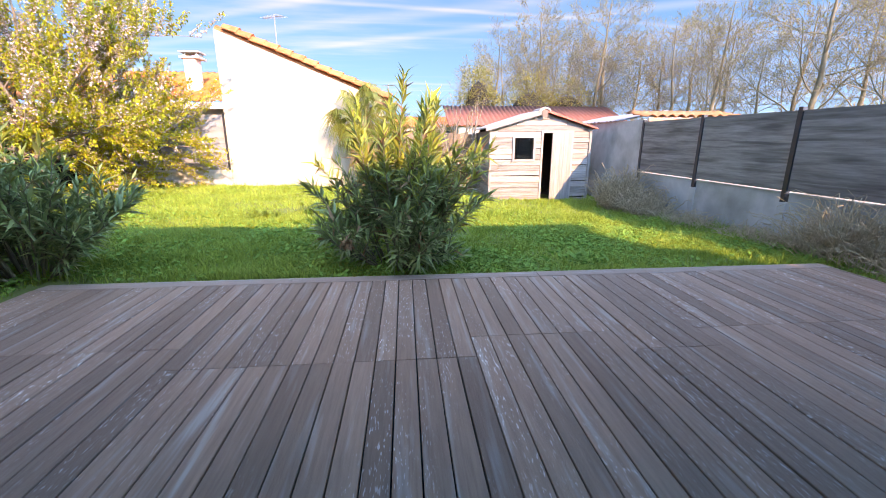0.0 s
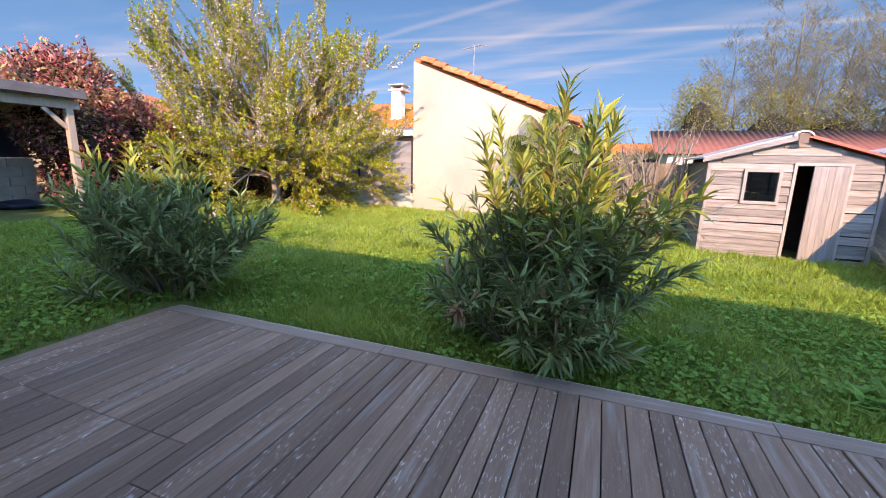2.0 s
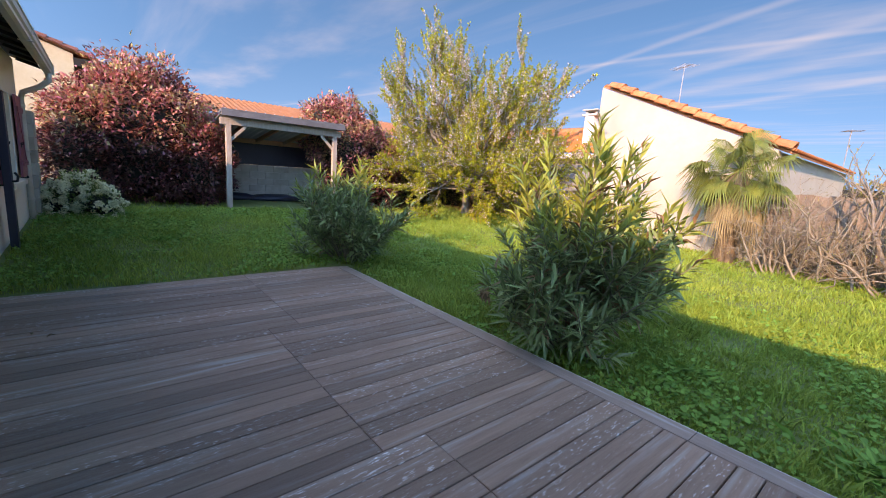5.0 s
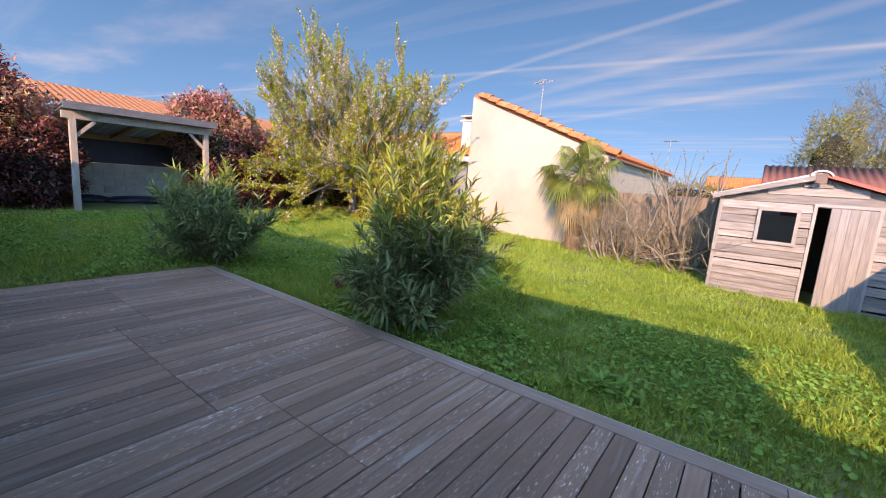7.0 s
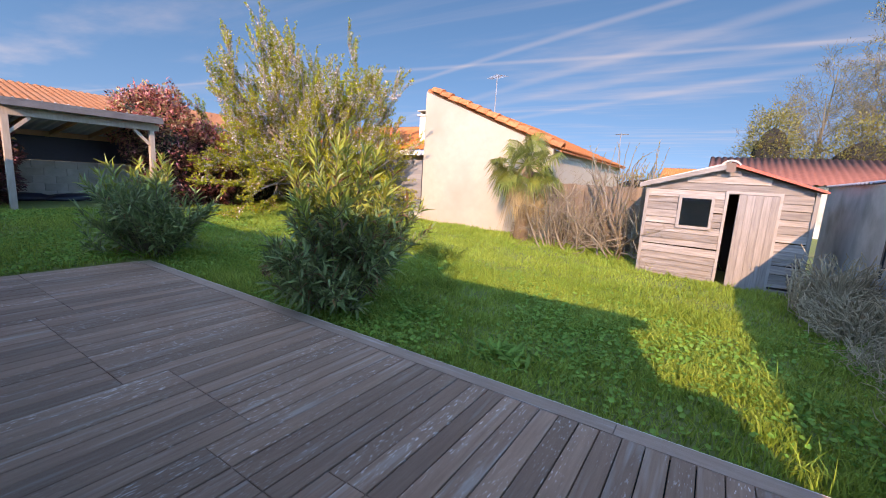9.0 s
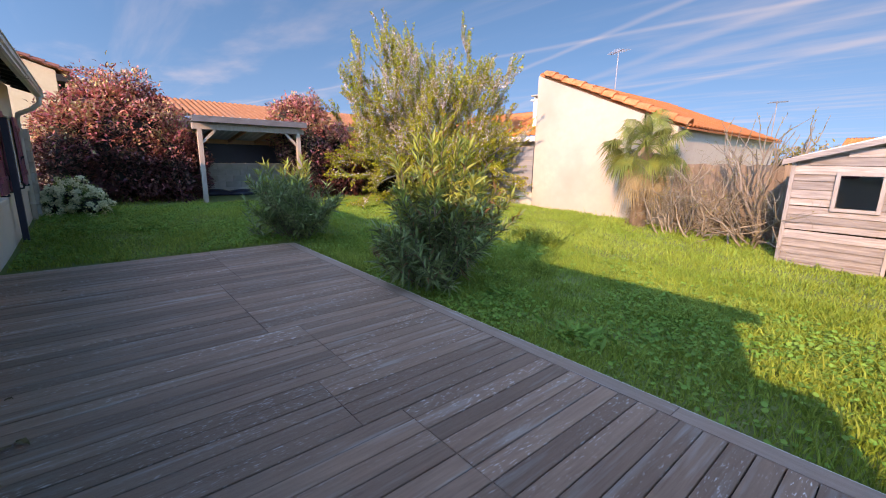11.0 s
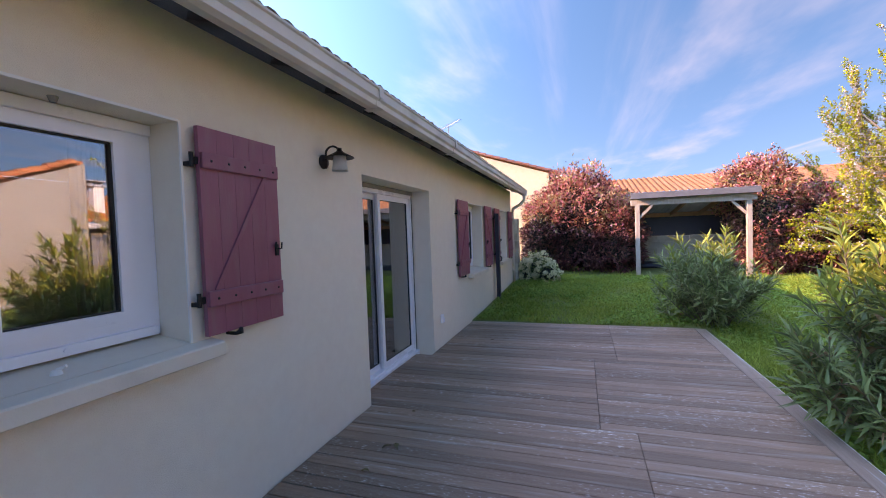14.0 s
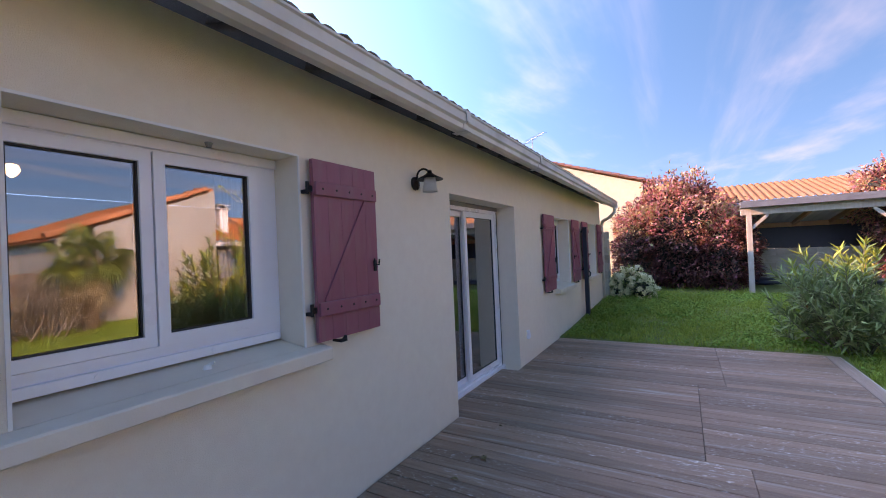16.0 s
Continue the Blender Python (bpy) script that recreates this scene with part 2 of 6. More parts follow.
M_EDGE = mat("deck_border", (0.34, 0.205, 0.15), (0.45, 0.295, 0.225), 5, 0.6, 0.4, 70, stretch=(0.55, 9, 9), rnd=0.12, dirt=(0.56, 0.5, 0.46), dirt_scale=2.2, dirt_lo=0.6, dirt_hi=0.8)
M_JOIST = mat("deck_underside", (0.012, 0.010, 0.009), (0.02, 0.017, 0.015), 4, 0.9, 0.2)
M_SOIL = mat("lawn_soil", (0.11, 0.15, 0.035), (0.15, 0.20, 0.05), 14, 0.95, 0.8, 90, dirt=(0.17, 0.15, 0.06), dirt_scale=0.55, dirt_lo=0.56, dirt_hi=0.74)
M_GRASS = mat("grass_blade", (0.17, 0.29, 0.04), (0.32, 0.42, 0.08), 0.7, 0.6, 0.0, island=0.3, hue=0.02, trans=0.35, spec=0.25)
M_CLOVER = mat("clover_leaf", (0.10, 0.29, 0.045), (0.18, 0.37, 0.07), 1.2, 0.6, 0.0, island=0.25, hue=0.015, trans=0.3, spec=0.3)
M_WHITEWALL = mat("pale_render", (0.385, 0.33, 0.26), (0.43, 0.37, 0.295), 5, 0.92, 0.3, 120, dirt=(0.335, 0.285, 0.225), dirt_scale=0.5)
M_BEIGE = mat("beige_render", (0.52, 0.40, 0.25), (0.58, 0.46, 0.30), 5, 0.92, 0.2, 120)
M_WHITE = mat("white_fascia", (0.76, 0.75, 0.73), (0.82, 0.81, 0.79), 5, 0.6, 0.05)
M_CONC = mat("grey_concrete", (0.42, 0.41, 0.385), (0.54, 0.525, 0.50), 4, 0.9, 0.4, 80, dirt=(0.28, 0.275, 0.24), dirt_scale=1.3, dirt_lo=0.45, dirt_hi=0.7)
M_CONC_PALE = mat("pale_block_wall", (0.40, 0.37, 0.31), (0.50, 0.46, 0.39), 4, 0.92, 0.4, 60, dirt=(0.30, 0.27, 0.22), dirt_scale=1.2)
M_FENCE = mat("grey_fence_slat", (0.19, 0.165, 0.15), (0.33, 0.295, 0.27), 4, 0.8, 0.35, 60, stretch=(8, 0.6, 8), rnd=0.16, dirt=(0.11, 0.09, 0.08), dirt_scale=1.6, dirt_lo=0.45, dirt_hi=0.68)
M_PANEL = mat("grey_panel", (0.20, 0.195, 0.195), (0.26, 0.25, 0.25), 3, 0.8, 0.15, 50, stretch=(0.5, 6, 6), rnd=0.1)
M_POST = mat("anthracite_post", (0.018, 0.02, 0.026), (0.03, 0.033, 0.042), 10, 0.45, 0.05, metal=0.2)
M_NAVY = mat("navy_paint", (0.012, 0.014, 0.03), (0.02, 0.024, 0.045), 8, 0.5, 0.1)
M_SHED = mat("silvered_board", (0.155, 0.13, 0.115), (0.35, 0.305, 0.27), 4, 0.85, 0.45, 50, stretch=(0.6, 8, 8), rnd=0.26, dirt=(0.20, 0.14, 0.10), dirt_scale=2.2, dirt_lo=0.6, dirt_hi=0.75)
M_SHEDV = mat("silvered_door_board", (0.19, 0.165, 0.15), (0.31, 0.275, 0.25), 4, 0.85, 0.45, 50, stretch=(8, 8, 0.6), rnd=0.14)
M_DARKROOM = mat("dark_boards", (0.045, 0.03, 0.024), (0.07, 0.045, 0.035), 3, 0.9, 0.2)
M_REDFELT = mat("red_roof_felt", (0.42, 0.09, 0.06), (0.52, 0.13, 0.085), 5, 0.8, 0.3, 60)
M_PALE_FELT = mat("bleached_roof_edge", (0.40, 0.36, 0.33), (0.50, 0.455, 0.42), 5, 0.8, 0.3, 60)
M_TIN = mat("tin_sheet", (0.24, 0.255, 0.28), (0.32, 0.335, 0.36), 3, 0.6, 0.1, metal=0.15, dirt=(0.35, 0.33, 0.31))
M_TIMBER = mat("pale_timber", (0.34, 0.26, 0.205), (0.44, 0.35, 0.285), 4, 0.8, 0.3, 50, stretch=(6, 6, 0.8))
M_TIMBER_RED = mat("orange_timber", (0.40, 0.20, 0.11), (0.48, 0.26, 0.15), 4, 0.8, 0.3, 50)
M_CORR = mat("translucent_sheet", (0.38, 0.40, 0.37), (0.44, 0.46, 0.43), 3, 0.6, 0.1, trans=0.25, rnd=0.1)
M_CORR_TOP = mat("fibre_cement", (0.075, 0.075, 0.08), (0.13, 0.13, 0.135), 4, 0.9, 0.3)
M_TARP = mat("navy_tarp", (0.010, 0.013, 0.026), (0.018, 0.022, 0.04), 4, 0.5, 0.5, 9)
M_ALU = mat("aluminium", (0.24, 0.24, 0.25), (0.34, 0.34, 0.35), 8, 0.55, 0.0, metal=0.5)
M_BARK = mat("bark", (0.17, 0.13, 0.10), (0.28, 0.23, 0.18), 9, 0.9, 0.8, 40, stretch=(3, 3, 0.8))
M_BARK_FAR = mat("grey_bark", (0.12, 0.10, 0.07), (0.21, 0.18, 0.125), 3, 0.9, 0.3)
M_TWIG = mat("dry_twig", (0.36, 0.26, 0.155), (0.56, 0.43, 0.28), 7, 0.9, 0.3, island=0.2)
M_SHRUB = mat("grey_brown_twig", (0.16, 0.125, 0.085), (0.31, 0.25, 0.175), 7, 0.9, 0.3, island=0.25)
M_OLE_STEM = mat("oleander_stem", (0.13, 0.10, 0.065), (0.22, 0.19, 0.11), 9, 0.8, 0.3)
M_OLE_DARK = mat("oleander_leaf", (0.14, 0.21, 0.075), (0.24, 0.32, 0.12), 3, 0.42, 0.0, island=0.35, hue=0.02, trans=0.18, spec=0.4)
M_OLE_NEW = mat("oleander_new_leaf", (0.25, 0.29, 0.05), (0.39, 0.41, 0.09), 3, 0.45, 0.0, island=0.3, hue=0.02, trans=0.35, spec=0.35)
M_OLE_DEAD = mat("withered_leaf", (0.22, 0.11, 0.05), (0.32, 0.18, 0.09), 3, 0.8, 0.0, island=0.3, trans=0.2)
M_CHERRY = mat("cherry_leaf", (0.29, 0.32, 0.025), (0.48, 0.46, 0.05), 1, 0.6, 0.0, island=0.3, hue=0.02, trans=0.4, spec=0.2)
M_BLOSSOM = mat("blossom", (0.62, 0.50, 0.48), (0.76, 0.66, 0.63), 2, 0.7, 0.0, island=0.12, trans=0.35)
M_BROWNLEAF = mat("bronze_leaf", (0.30, 0.19, 0.08), (0.40, 0.27, 0.12), 2, 0.6, 0.0, island=0.25, trans=0.3)
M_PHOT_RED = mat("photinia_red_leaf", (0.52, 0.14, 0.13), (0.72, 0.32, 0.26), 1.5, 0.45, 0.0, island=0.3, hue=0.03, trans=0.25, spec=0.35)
# colour darkened for the self-shade low in the shrubs
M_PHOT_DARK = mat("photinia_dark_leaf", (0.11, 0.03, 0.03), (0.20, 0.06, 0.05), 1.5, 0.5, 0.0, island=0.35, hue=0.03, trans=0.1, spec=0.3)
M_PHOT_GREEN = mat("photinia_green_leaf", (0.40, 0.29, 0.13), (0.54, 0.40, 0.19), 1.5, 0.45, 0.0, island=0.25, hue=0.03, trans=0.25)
# near-black fill that stands in for the shade inside bushes
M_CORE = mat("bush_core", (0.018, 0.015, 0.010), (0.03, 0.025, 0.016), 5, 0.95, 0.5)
M_PALM = mat("palm_blade", (0.075, 0.115, 0.025), (0.25, 0.26, 0.05), 2, 0.42, 0.0, island=0.25, hue=0.02, trans=0.25)
M_PALM_OLD = mat("palm_dry_blade", (0.24, 0.16, 0.07), (0.36, 0.26, 0.12), 2, 0.7, 0.0, island=0.25, trans=0.25)
M_PALM_TRUNK = mat("palm_fibre", (0.13, 0.08, 0.045), (0.23, 0.155, 0.09), 14, 0.95, 1.0, 30, stretch=(4, 4, 0.8))
M_WHITE_FLOWER = mat("cream_flower", (0.82, 0.78, 0.50), (0.90, 0.86, 0.64), 3, 0.7, 0.0, island=0.1, trans=0.25)
M_GREEN = mat("light_green_leaf", (0.12, 0.20, 0.04), (0.20, 0.28, 0.06), 3, 0.5, 0.0, island=0.25, trans=0.3)
M_FARLEAF = mat("far_spring_leaf", (0.20, 0.185, 0.05), (0.33, 0.285, 0.085), 1, 0.7, 0.0, island=0.25, trans=0.3)
M_ROOMWALL = mat("room_wall", (0.30, 0.27, 0.24), (0.34, 0.31, 0.28), 3, 0.9, 0.05)
M_ROOMFLOOR = mat("room_floor", (0.10, 0.07, 0.05), (0.15, 0.11, 0.08), 3, 0.6, 0.1, stretch=(1, 6, 1))
M_CURTAIN = mat("taupe_curtain", (0.16, 0.14, 0.125), (0.22, 0.195, 0.175), 5, 0.9, 0.2)
M_BULB = glow("lit_shade", (1.0, 0.72, 0.42), 1.2)


# ---- mesh tools ----
def box(bm, x0, x1, y0, y1, z0, z1, m=None, bevel=0.0):
    vs = [bm.verts.new((x, y, z)) for x in (x0, x1) for y in (y0, y1) for z in (z0, z1)]
    fs = [bm.faces.new([vs[i] for i in f]) for f in ((0, 1, 3, 2), (4, 6, 7, 5), (0, 4, 5, 1), (2, 3, 7, 6), (0, 2, 6, 4), (1, 5, 7, 3))]
    if bevel:
        es = list({e for f in fs for e in f.edges})
        r = bmesh.ops.bevel(bm, geom=es, offset=bevel, segments=2, affect="EDGES", profile=0.6)
        vs = list({v for v in r["verts"]} | {v for v in vs if v.is_valid})
    if m is not None:
        for v in vs:
            v.co = m @ v.co
    return vs


def tube(bm, pts, radii, n=6, cap=True):
    """A tube through points with a radius at each."""
    rings, pts = [], [Vector(p) for p in pts]
    for i, p in enumerate(pts):
        d = (pts[min(i + 1, len(pts) - 1)] - pts[max(i - 1, 0)]).normalized()
        a = d.orthogonal().normalized()
        if rings:
            a = (last - d * last.dot(d)).normalized()
        last = a
        b = d.cross(a)
        r = radii[i] if isinstance(radii, (list, tuple)) else radii
        rings.append([bm.verts.new(p + r * (math.cos(k * math.tau / n) * a + math.sin(k * math.tau / n) * b)) for k in range(n)])
    for r0, r1 in zip(rings, rings[1:]):
        for k in range(n):
            bm.faces.new((r0[k], r0[(k + 1) % n], r1[(k + 1) % n], r1[k]))
    if cap:
        bm.faces.new(rings[0][::-1]), bm.faces.new(rings[-1])


def lathe(bm, profile, centre, n=20):
    rings = []
    c = Vector(centre)
    for r, z in profile:
        rings.append([bm.verts.new(c + Vector((r * math.cos(k * math.tau / n), r * math.sin(k * math.tau / n), z))) for k in range(n)])
    for r0, r1 in zip(rings, rings[1:]):
        for k in range(n):
            bm.faces.new((r0[k], r0[(k + 1) % n], r1[(k + 1) % n], r1[k]))


def thing(name, label, category, at=(0, 0, 0), group="", kind=""):
    ob = new(name)
    ob.empty_display_size = 0.1
    ob.location = at
    return tagged(ob, label, category, group, kind)


def mesh_of(name, bm, material, smooth=False):
    me = bpy.data.meshes.new(name)
    bmesh.ops.recalc_face_normals(bm, faces=bm.faces[:])
    bm.to_mesh(me)
    bm.free()
    me.materials.append(material)
    if smooth:
        me.shade_smooth()
    return me


def part(name, bm, material, parent, label="", smooth=False):
    """One mesh object, in world coordinates, under a thing or a part."""
    ob = new(name, mesh_of(name, bm, material, smooth))
    if parent:
        ob.parent = parent
        off, p = Vector((0, 0, 0)), parent
        while p:
            off += p.location
            p = p.parent
        ob.data.transform(Matrix.Translation(-off))
    return tagged(ob, label) if label else ob


def boxpart(name, dims, material, parent, label="", bevel=0.0, m=None):
    bm = bmesh.new()
    box(bm, *dims, m=m, bevel=bevel)
    return part(name, bm, material, parent, label)


def single(name, bm, material, label, category="", kind="", group="", smooth=False):
    ob = new(name, mesh_of(name, bm, material, smooth))
    return tagged(ob, label, category, group, kind)


def raw_mesh(name, verts, faces, material, smooth=False):
    """A mesh from numpy arrays of vertices and equal-sided faces."""
    me = bpy.data.meshes.new(name)
    verts, faces = np.asarray(verts, np.float32), np.asarray(faces, np.int32)
    k = faces.shape[1]
    me.vertices.add(len(verts)), me.loops.add(faces.size), me.polygons.add(len(faces))
    me.vertices.foreach_set("co", verts.ravel())
    me.loops.foreach_set("vertex_index", faces.ravel())
    me.polygons.foreach_set("loop_start", np.arange(0, faces.size, k, dtype=np.int32))
    me.polygons.foreach_set("loop_total", np.full(len(faces), k, np.int32))
    if smooth:
        me.polygons.foreach_set("use_smooth", np.ones(len(faces), bool))
    me.materials.append(material)
    me.update(calc_edges=True)
    return me


RNG = np.random.default_rng(7)


def unit(v):
    return v / np.maximum(np.linalg.norm(v, axis=1, keepdims=True), 1e-6)


def leaf_arrays(pos, direction, length, width, droop=0.15, fold=0.25):
    """Bent leaves: base, two shoulders, two far shoulders, tip (four triangles each)."""
    n = len(pos)
    d = unit(np.asarray(direction, float))
    up = np.tile((0.0, 0.0, 1.0), (n, 1)) + RNG.normal(0, 0.35, (n, 3))
    side = unit(np.cross(d, up))
    nor = unit(np.cross(side, d))
    L, W = np.broadcast_to(length, n)[:, None], np.broadcast_to(width, n)[:, None]
    a = pos + d * L * 0.38 - side * W * 0.5 + nor * W * fold
    b = pos + d * L * 0.38 + side * W * 0.5 + nor * W * fold
    c = pos + d * L * 0.55 - nor * L * droop * 0.15
    tip = pos + d * L - nor * L * droop
    v = np.stack((pos, a, b, c, tip), 1).reshape(-1, 3)
    base = np.arange(n)[:, None] * 5
    f = np.concatenate((base + (0, 2, 3), base + (0, 3, 1), base + (3, 2, 4), base + (1, 3, 4)), 0)
    return v, f


def leaves(name, pos, direction, length, width, material, parent, label="", droop=0.15, fold=0.25):
    v, f = leaf_arrays(np.asarray(pos, float), direction, length, width, droop, fold)
    off, p = Vector((0, 0, 0)), parent
    while p:
        off += p.location
        p = p.parent
    ob = new(name, raw_mesh(name, v - np.array(off), f, material))
    ob.parent = parent
    if label:
        tagged(ob, label)
    return ob


def smooth01(a, b, x):
    t = np.clip((x - a) / (b - a), 0, 1)
    return t * t * (3 - 2 * t)


def ground(x, y):
    """Height of the lawn, which falls away from the carport towards the hut."""
    x, y = np.asarray(x, float), np.asarray(y, float)
    far = -0.20 - 0.026 * np.clip(x, -14, 6)
    near = -0.10 - 0.030 * np.clip(x, -12, 0)
    w = smooth01(4.0, 10.5, y)
    bumps = 0.018 * np.sin(1.7 * x + 0.6 * y) * np.sin(1.3 * y - 0.4 * x)
    z = near * (1 - w) + far * w + bumps
    edge = np.maximum(np.maximum(x - 4.55, -3.36 - x), np.maximum(y - 4.35, 0.3 - y))
    return np.where(edge < 0.0, np.minimum(z, -0.14), z)


def gz(x, y):
    return float(ground(x, y))


# ---- ground ----
def build_ground():
    xs = np.unique(np.concatenate((np.linspace(-400, -20, 12), np.linspace(-20, -16, 8), np.arange(-16, 8.01, 0.2), np.linspace(8.5, 20, 10), np.linspace(30, 400, 10))))
    ys = np.unique(np.concatenate((np.linspace(-400, -10, 12), np.linspace(-9, -1, 6), np.arange(-0.6, 16.01, 0.2), np.linspace(17, 40, 12), np.linspace(50, 500, 10))))
    X, Y = np.meshgrid(xs, ys)
    v = np.stack((X, Y, ground(X, Y)), -1).reshape(-1, 3)
    w = len(xs)
    i, j = np.meshgrid(np.arange(w - 1), np.arange(len(ys) - 1))
    a = (j * w + i).ravel()
    f = np.stack((a, a + 1, a + w + 1, a + w), 1)
    ob = new("ground", raw_mesh("ground", v, f, M_SOIL, True))
    return tagged(ob, "uneven green lawn with bare earth patches", "lawn", kind="structure")


build_ground()

# ---- own house ----
WALL, BACK = 0.59, 0.27          # outer and inner faces of the garden wall
HX0, HX1, WALLTOP = -8.1, 5.2, 2.78
DOOR = (-1.34, 0.455, -0.06, 2.20)
WINDOWS = [(2.305, 3.56, 1.085, 2.24), (-4.40, -3.28, 0.89, 2.16), (-7.22, -6.18, 0.89, 2.16)]


def wall_with_holes(name, holes, label):
    """Garden wall as upright strips, with sills and lintels round the openings."""
    bm = bmesh.new()
    x = HX0
    for x0, x1, z0, z1 in sorted(holes):
        box(bm, x, x0, BACK, WALL, -0.4, WALLTOP)
        box(bm, x0, x1, BACK, WALL, z1, WALLTOP)
        box(bm, x0, x1, BACK, WALL, -0.4, z0)
        x = x1
    box(bm, x, HX1, BACK, WALL, -0.4, WALLTOP)
    bmesh.ops.remove_doubles(bm, verts=bm.verts[:], dist=0.0005)
    return single(name, bm, M_RENDER, label, "wall", "structure")


wall_with_holes("wall_north", [DOOR] + WINDOWS, "cream rendered wall with window and door openings")
# the short wall east of the house is added, unseen, to block low sun
for nm, d in (("wall_west", (HX0, HX0 + 0.3, -7.2, BACK - 0.002, -0.4, WALLTOP)), ("wall_east", (HX1 - 0.3, HX1, -7.2, BACK - 0.002, -0.4, WALLTOP)), ("wall_south", (HX0 + 0.302, HX1 - 0.302, -7.2, -6.9, -0.4, WALLTOP)),
              ("wall_side", (HX1 + 0.002, 5.62, 0.35, 0.55, -0.4, 2.2)), ("wall_inner", (HX0 + 0.302, HX1 - 0.302, -4.2, -4.05, -0.05, 2.5))):
    bm = bmesh.new()
    box(bm, *d)
    single(nm, bm, M_ROOMWALL if nm == "wall_inner" else M_RENDER, "plain plastered inner wall" if nm == "wall_inner" else "cream rendered wall", "wall", "structure")
bm = bmesh.new()
box(bm, HX0 + 0.302, HX1 - 0.302, -4.04, BACK - 0.002, -0.06, -0.01)
single("floor", bm, M_ROOMFLOOR, "dark brown indoor floor", "floor", "structure")
bm = bmesh.new()
box(bm, HX0 + 0.302, HX1 - 0.302, -4.04, BACK - 0.002, 2.5, 2.56)
single("ceiling", bm, M_ROOMWALL, "plain indoor ceiling", "ceiling", "structure")

EAVE_Y, EAVE_Z, SLOPE = 1.0, 2.70, 0.30


def tile_sheet(name, origin, u, v, width, length, material, parent, pitch=0.24, row=0.36, lift=0.035, label=""):
    """Barrel tiles as one sheet: waves along u, steps along v (upslope)."""
    u, v = Vector(u).normalized(), Vector(v).normalized()
    nor = u.cross(v).normalized()
    if nor.z < 0:
        nor = -nor
    cols, rows, o = max(2, round(width / pitch)), max(1, round(length / row)), Vector(origin)
    S = 6
    prof = [lift * (abs(math.sin(math.pi * k / S)) * 2 - 1) for k in range(S)]
    us = np.linspace(0, width, cols * S + 1)
    hs = np.array([prof[k % S] for k in range(len(us))])
    verts, faces, w = [], [], len(us)
    for r in range(rows):
        for e, dz in ((0, 0.022), (1, 0.0)):
            d = (r + e) * length / rows
            jit = RNG.normal(0, 0.004, w)
            pts = np.array(o)[None] + us[:, None] * np.array(u)[None] + d * np.array(v)[None] + (hs + dz + jit)[:, None] * np.array(nor)[None]
            verts.append(pts)
    verts = np.concatenate(verts)
    for r in range(rows * 2 - 1):
        a = r * w + np.arange(w - 1)
        faces.append(np.stack((a, a + 1, a + w + 1, a + w), 1))
    off, p = Vector((0, 0, 0)), parent
    while p:
        off += p.location
        p = p.parent
    ob = new(name, raw_mesh(name, verts - np.array(off), np.concatenate(faces), material))
    ob.parent = parent
    sol = ob.modifiers.new("thick", "SOLIDIFY")
    sol.thickness, sol.offset = 0.012, -1
    if label:
        tagged(ob, label)
    return ob


def build_own_roof():
    roof = thing("roof", "brown tiled roof over the cream house with dark eaves boards", "roof", (-1.4, 0.9, 2.7), kind="structure")
    ridge = 4.3
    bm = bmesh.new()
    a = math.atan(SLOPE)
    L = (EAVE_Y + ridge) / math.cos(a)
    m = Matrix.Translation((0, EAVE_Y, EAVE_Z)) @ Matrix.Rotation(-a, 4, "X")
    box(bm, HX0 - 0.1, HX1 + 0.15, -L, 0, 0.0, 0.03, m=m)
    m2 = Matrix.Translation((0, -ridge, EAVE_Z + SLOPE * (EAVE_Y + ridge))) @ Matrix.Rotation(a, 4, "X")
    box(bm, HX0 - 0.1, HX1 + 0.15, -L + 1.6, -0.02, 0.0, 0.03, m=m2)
    part("eaves_board", bm, M_SOFFIT, roof, "near-black eaves boarding")
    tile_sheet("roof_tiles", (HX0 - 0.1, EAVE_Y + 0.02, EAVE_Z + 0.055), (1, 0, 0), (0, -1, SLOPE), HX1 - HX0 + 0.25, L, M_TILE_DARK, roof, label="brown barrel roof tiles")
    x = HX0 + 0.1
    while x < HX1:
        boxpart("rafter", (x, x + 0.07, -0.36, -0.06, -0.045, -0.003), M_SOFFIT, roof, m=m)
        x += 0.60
    # tile ends that overhang the gutter
    end = bmesh.new()
    n = 8
    outer = [end.verts.new((0.075 * math.cos(math.pi * k / n), 0, 0.055 * math.sin(math.pi * k / n))) for k in range(n + 1)]
    inner = [end.verts.new((0.06 * math.cos(math.pi * k / n), 0, 0.04 * math.sin(math.pi * k / n))) for k in range(n + 1)]
    outer2 = [end.verts.new(v.co + Vector((0, -0.3, 0.09))) for v in outer]
    for k in range(n):
        end.faces.new((outer[k], outer[k + 1], inner[k + 1], inner[k]))
        end.faces.new((outer[k], outer2[k], outer2[k + 1], outer[k + 1]))
    me = mesh_of("tile", end, M_TILE_DARK)
    x = HX0
    while x < HX1 + 0.1:
        ob = new("tile", me)
        ob.parent = roof
        ob.location = Vector((x + 1.4, EAVE_Y + 0.045 - 0.9, EAVE_Z + 0.055 - 2.7))
        x += 0.24
    return roof


build_own_roof()


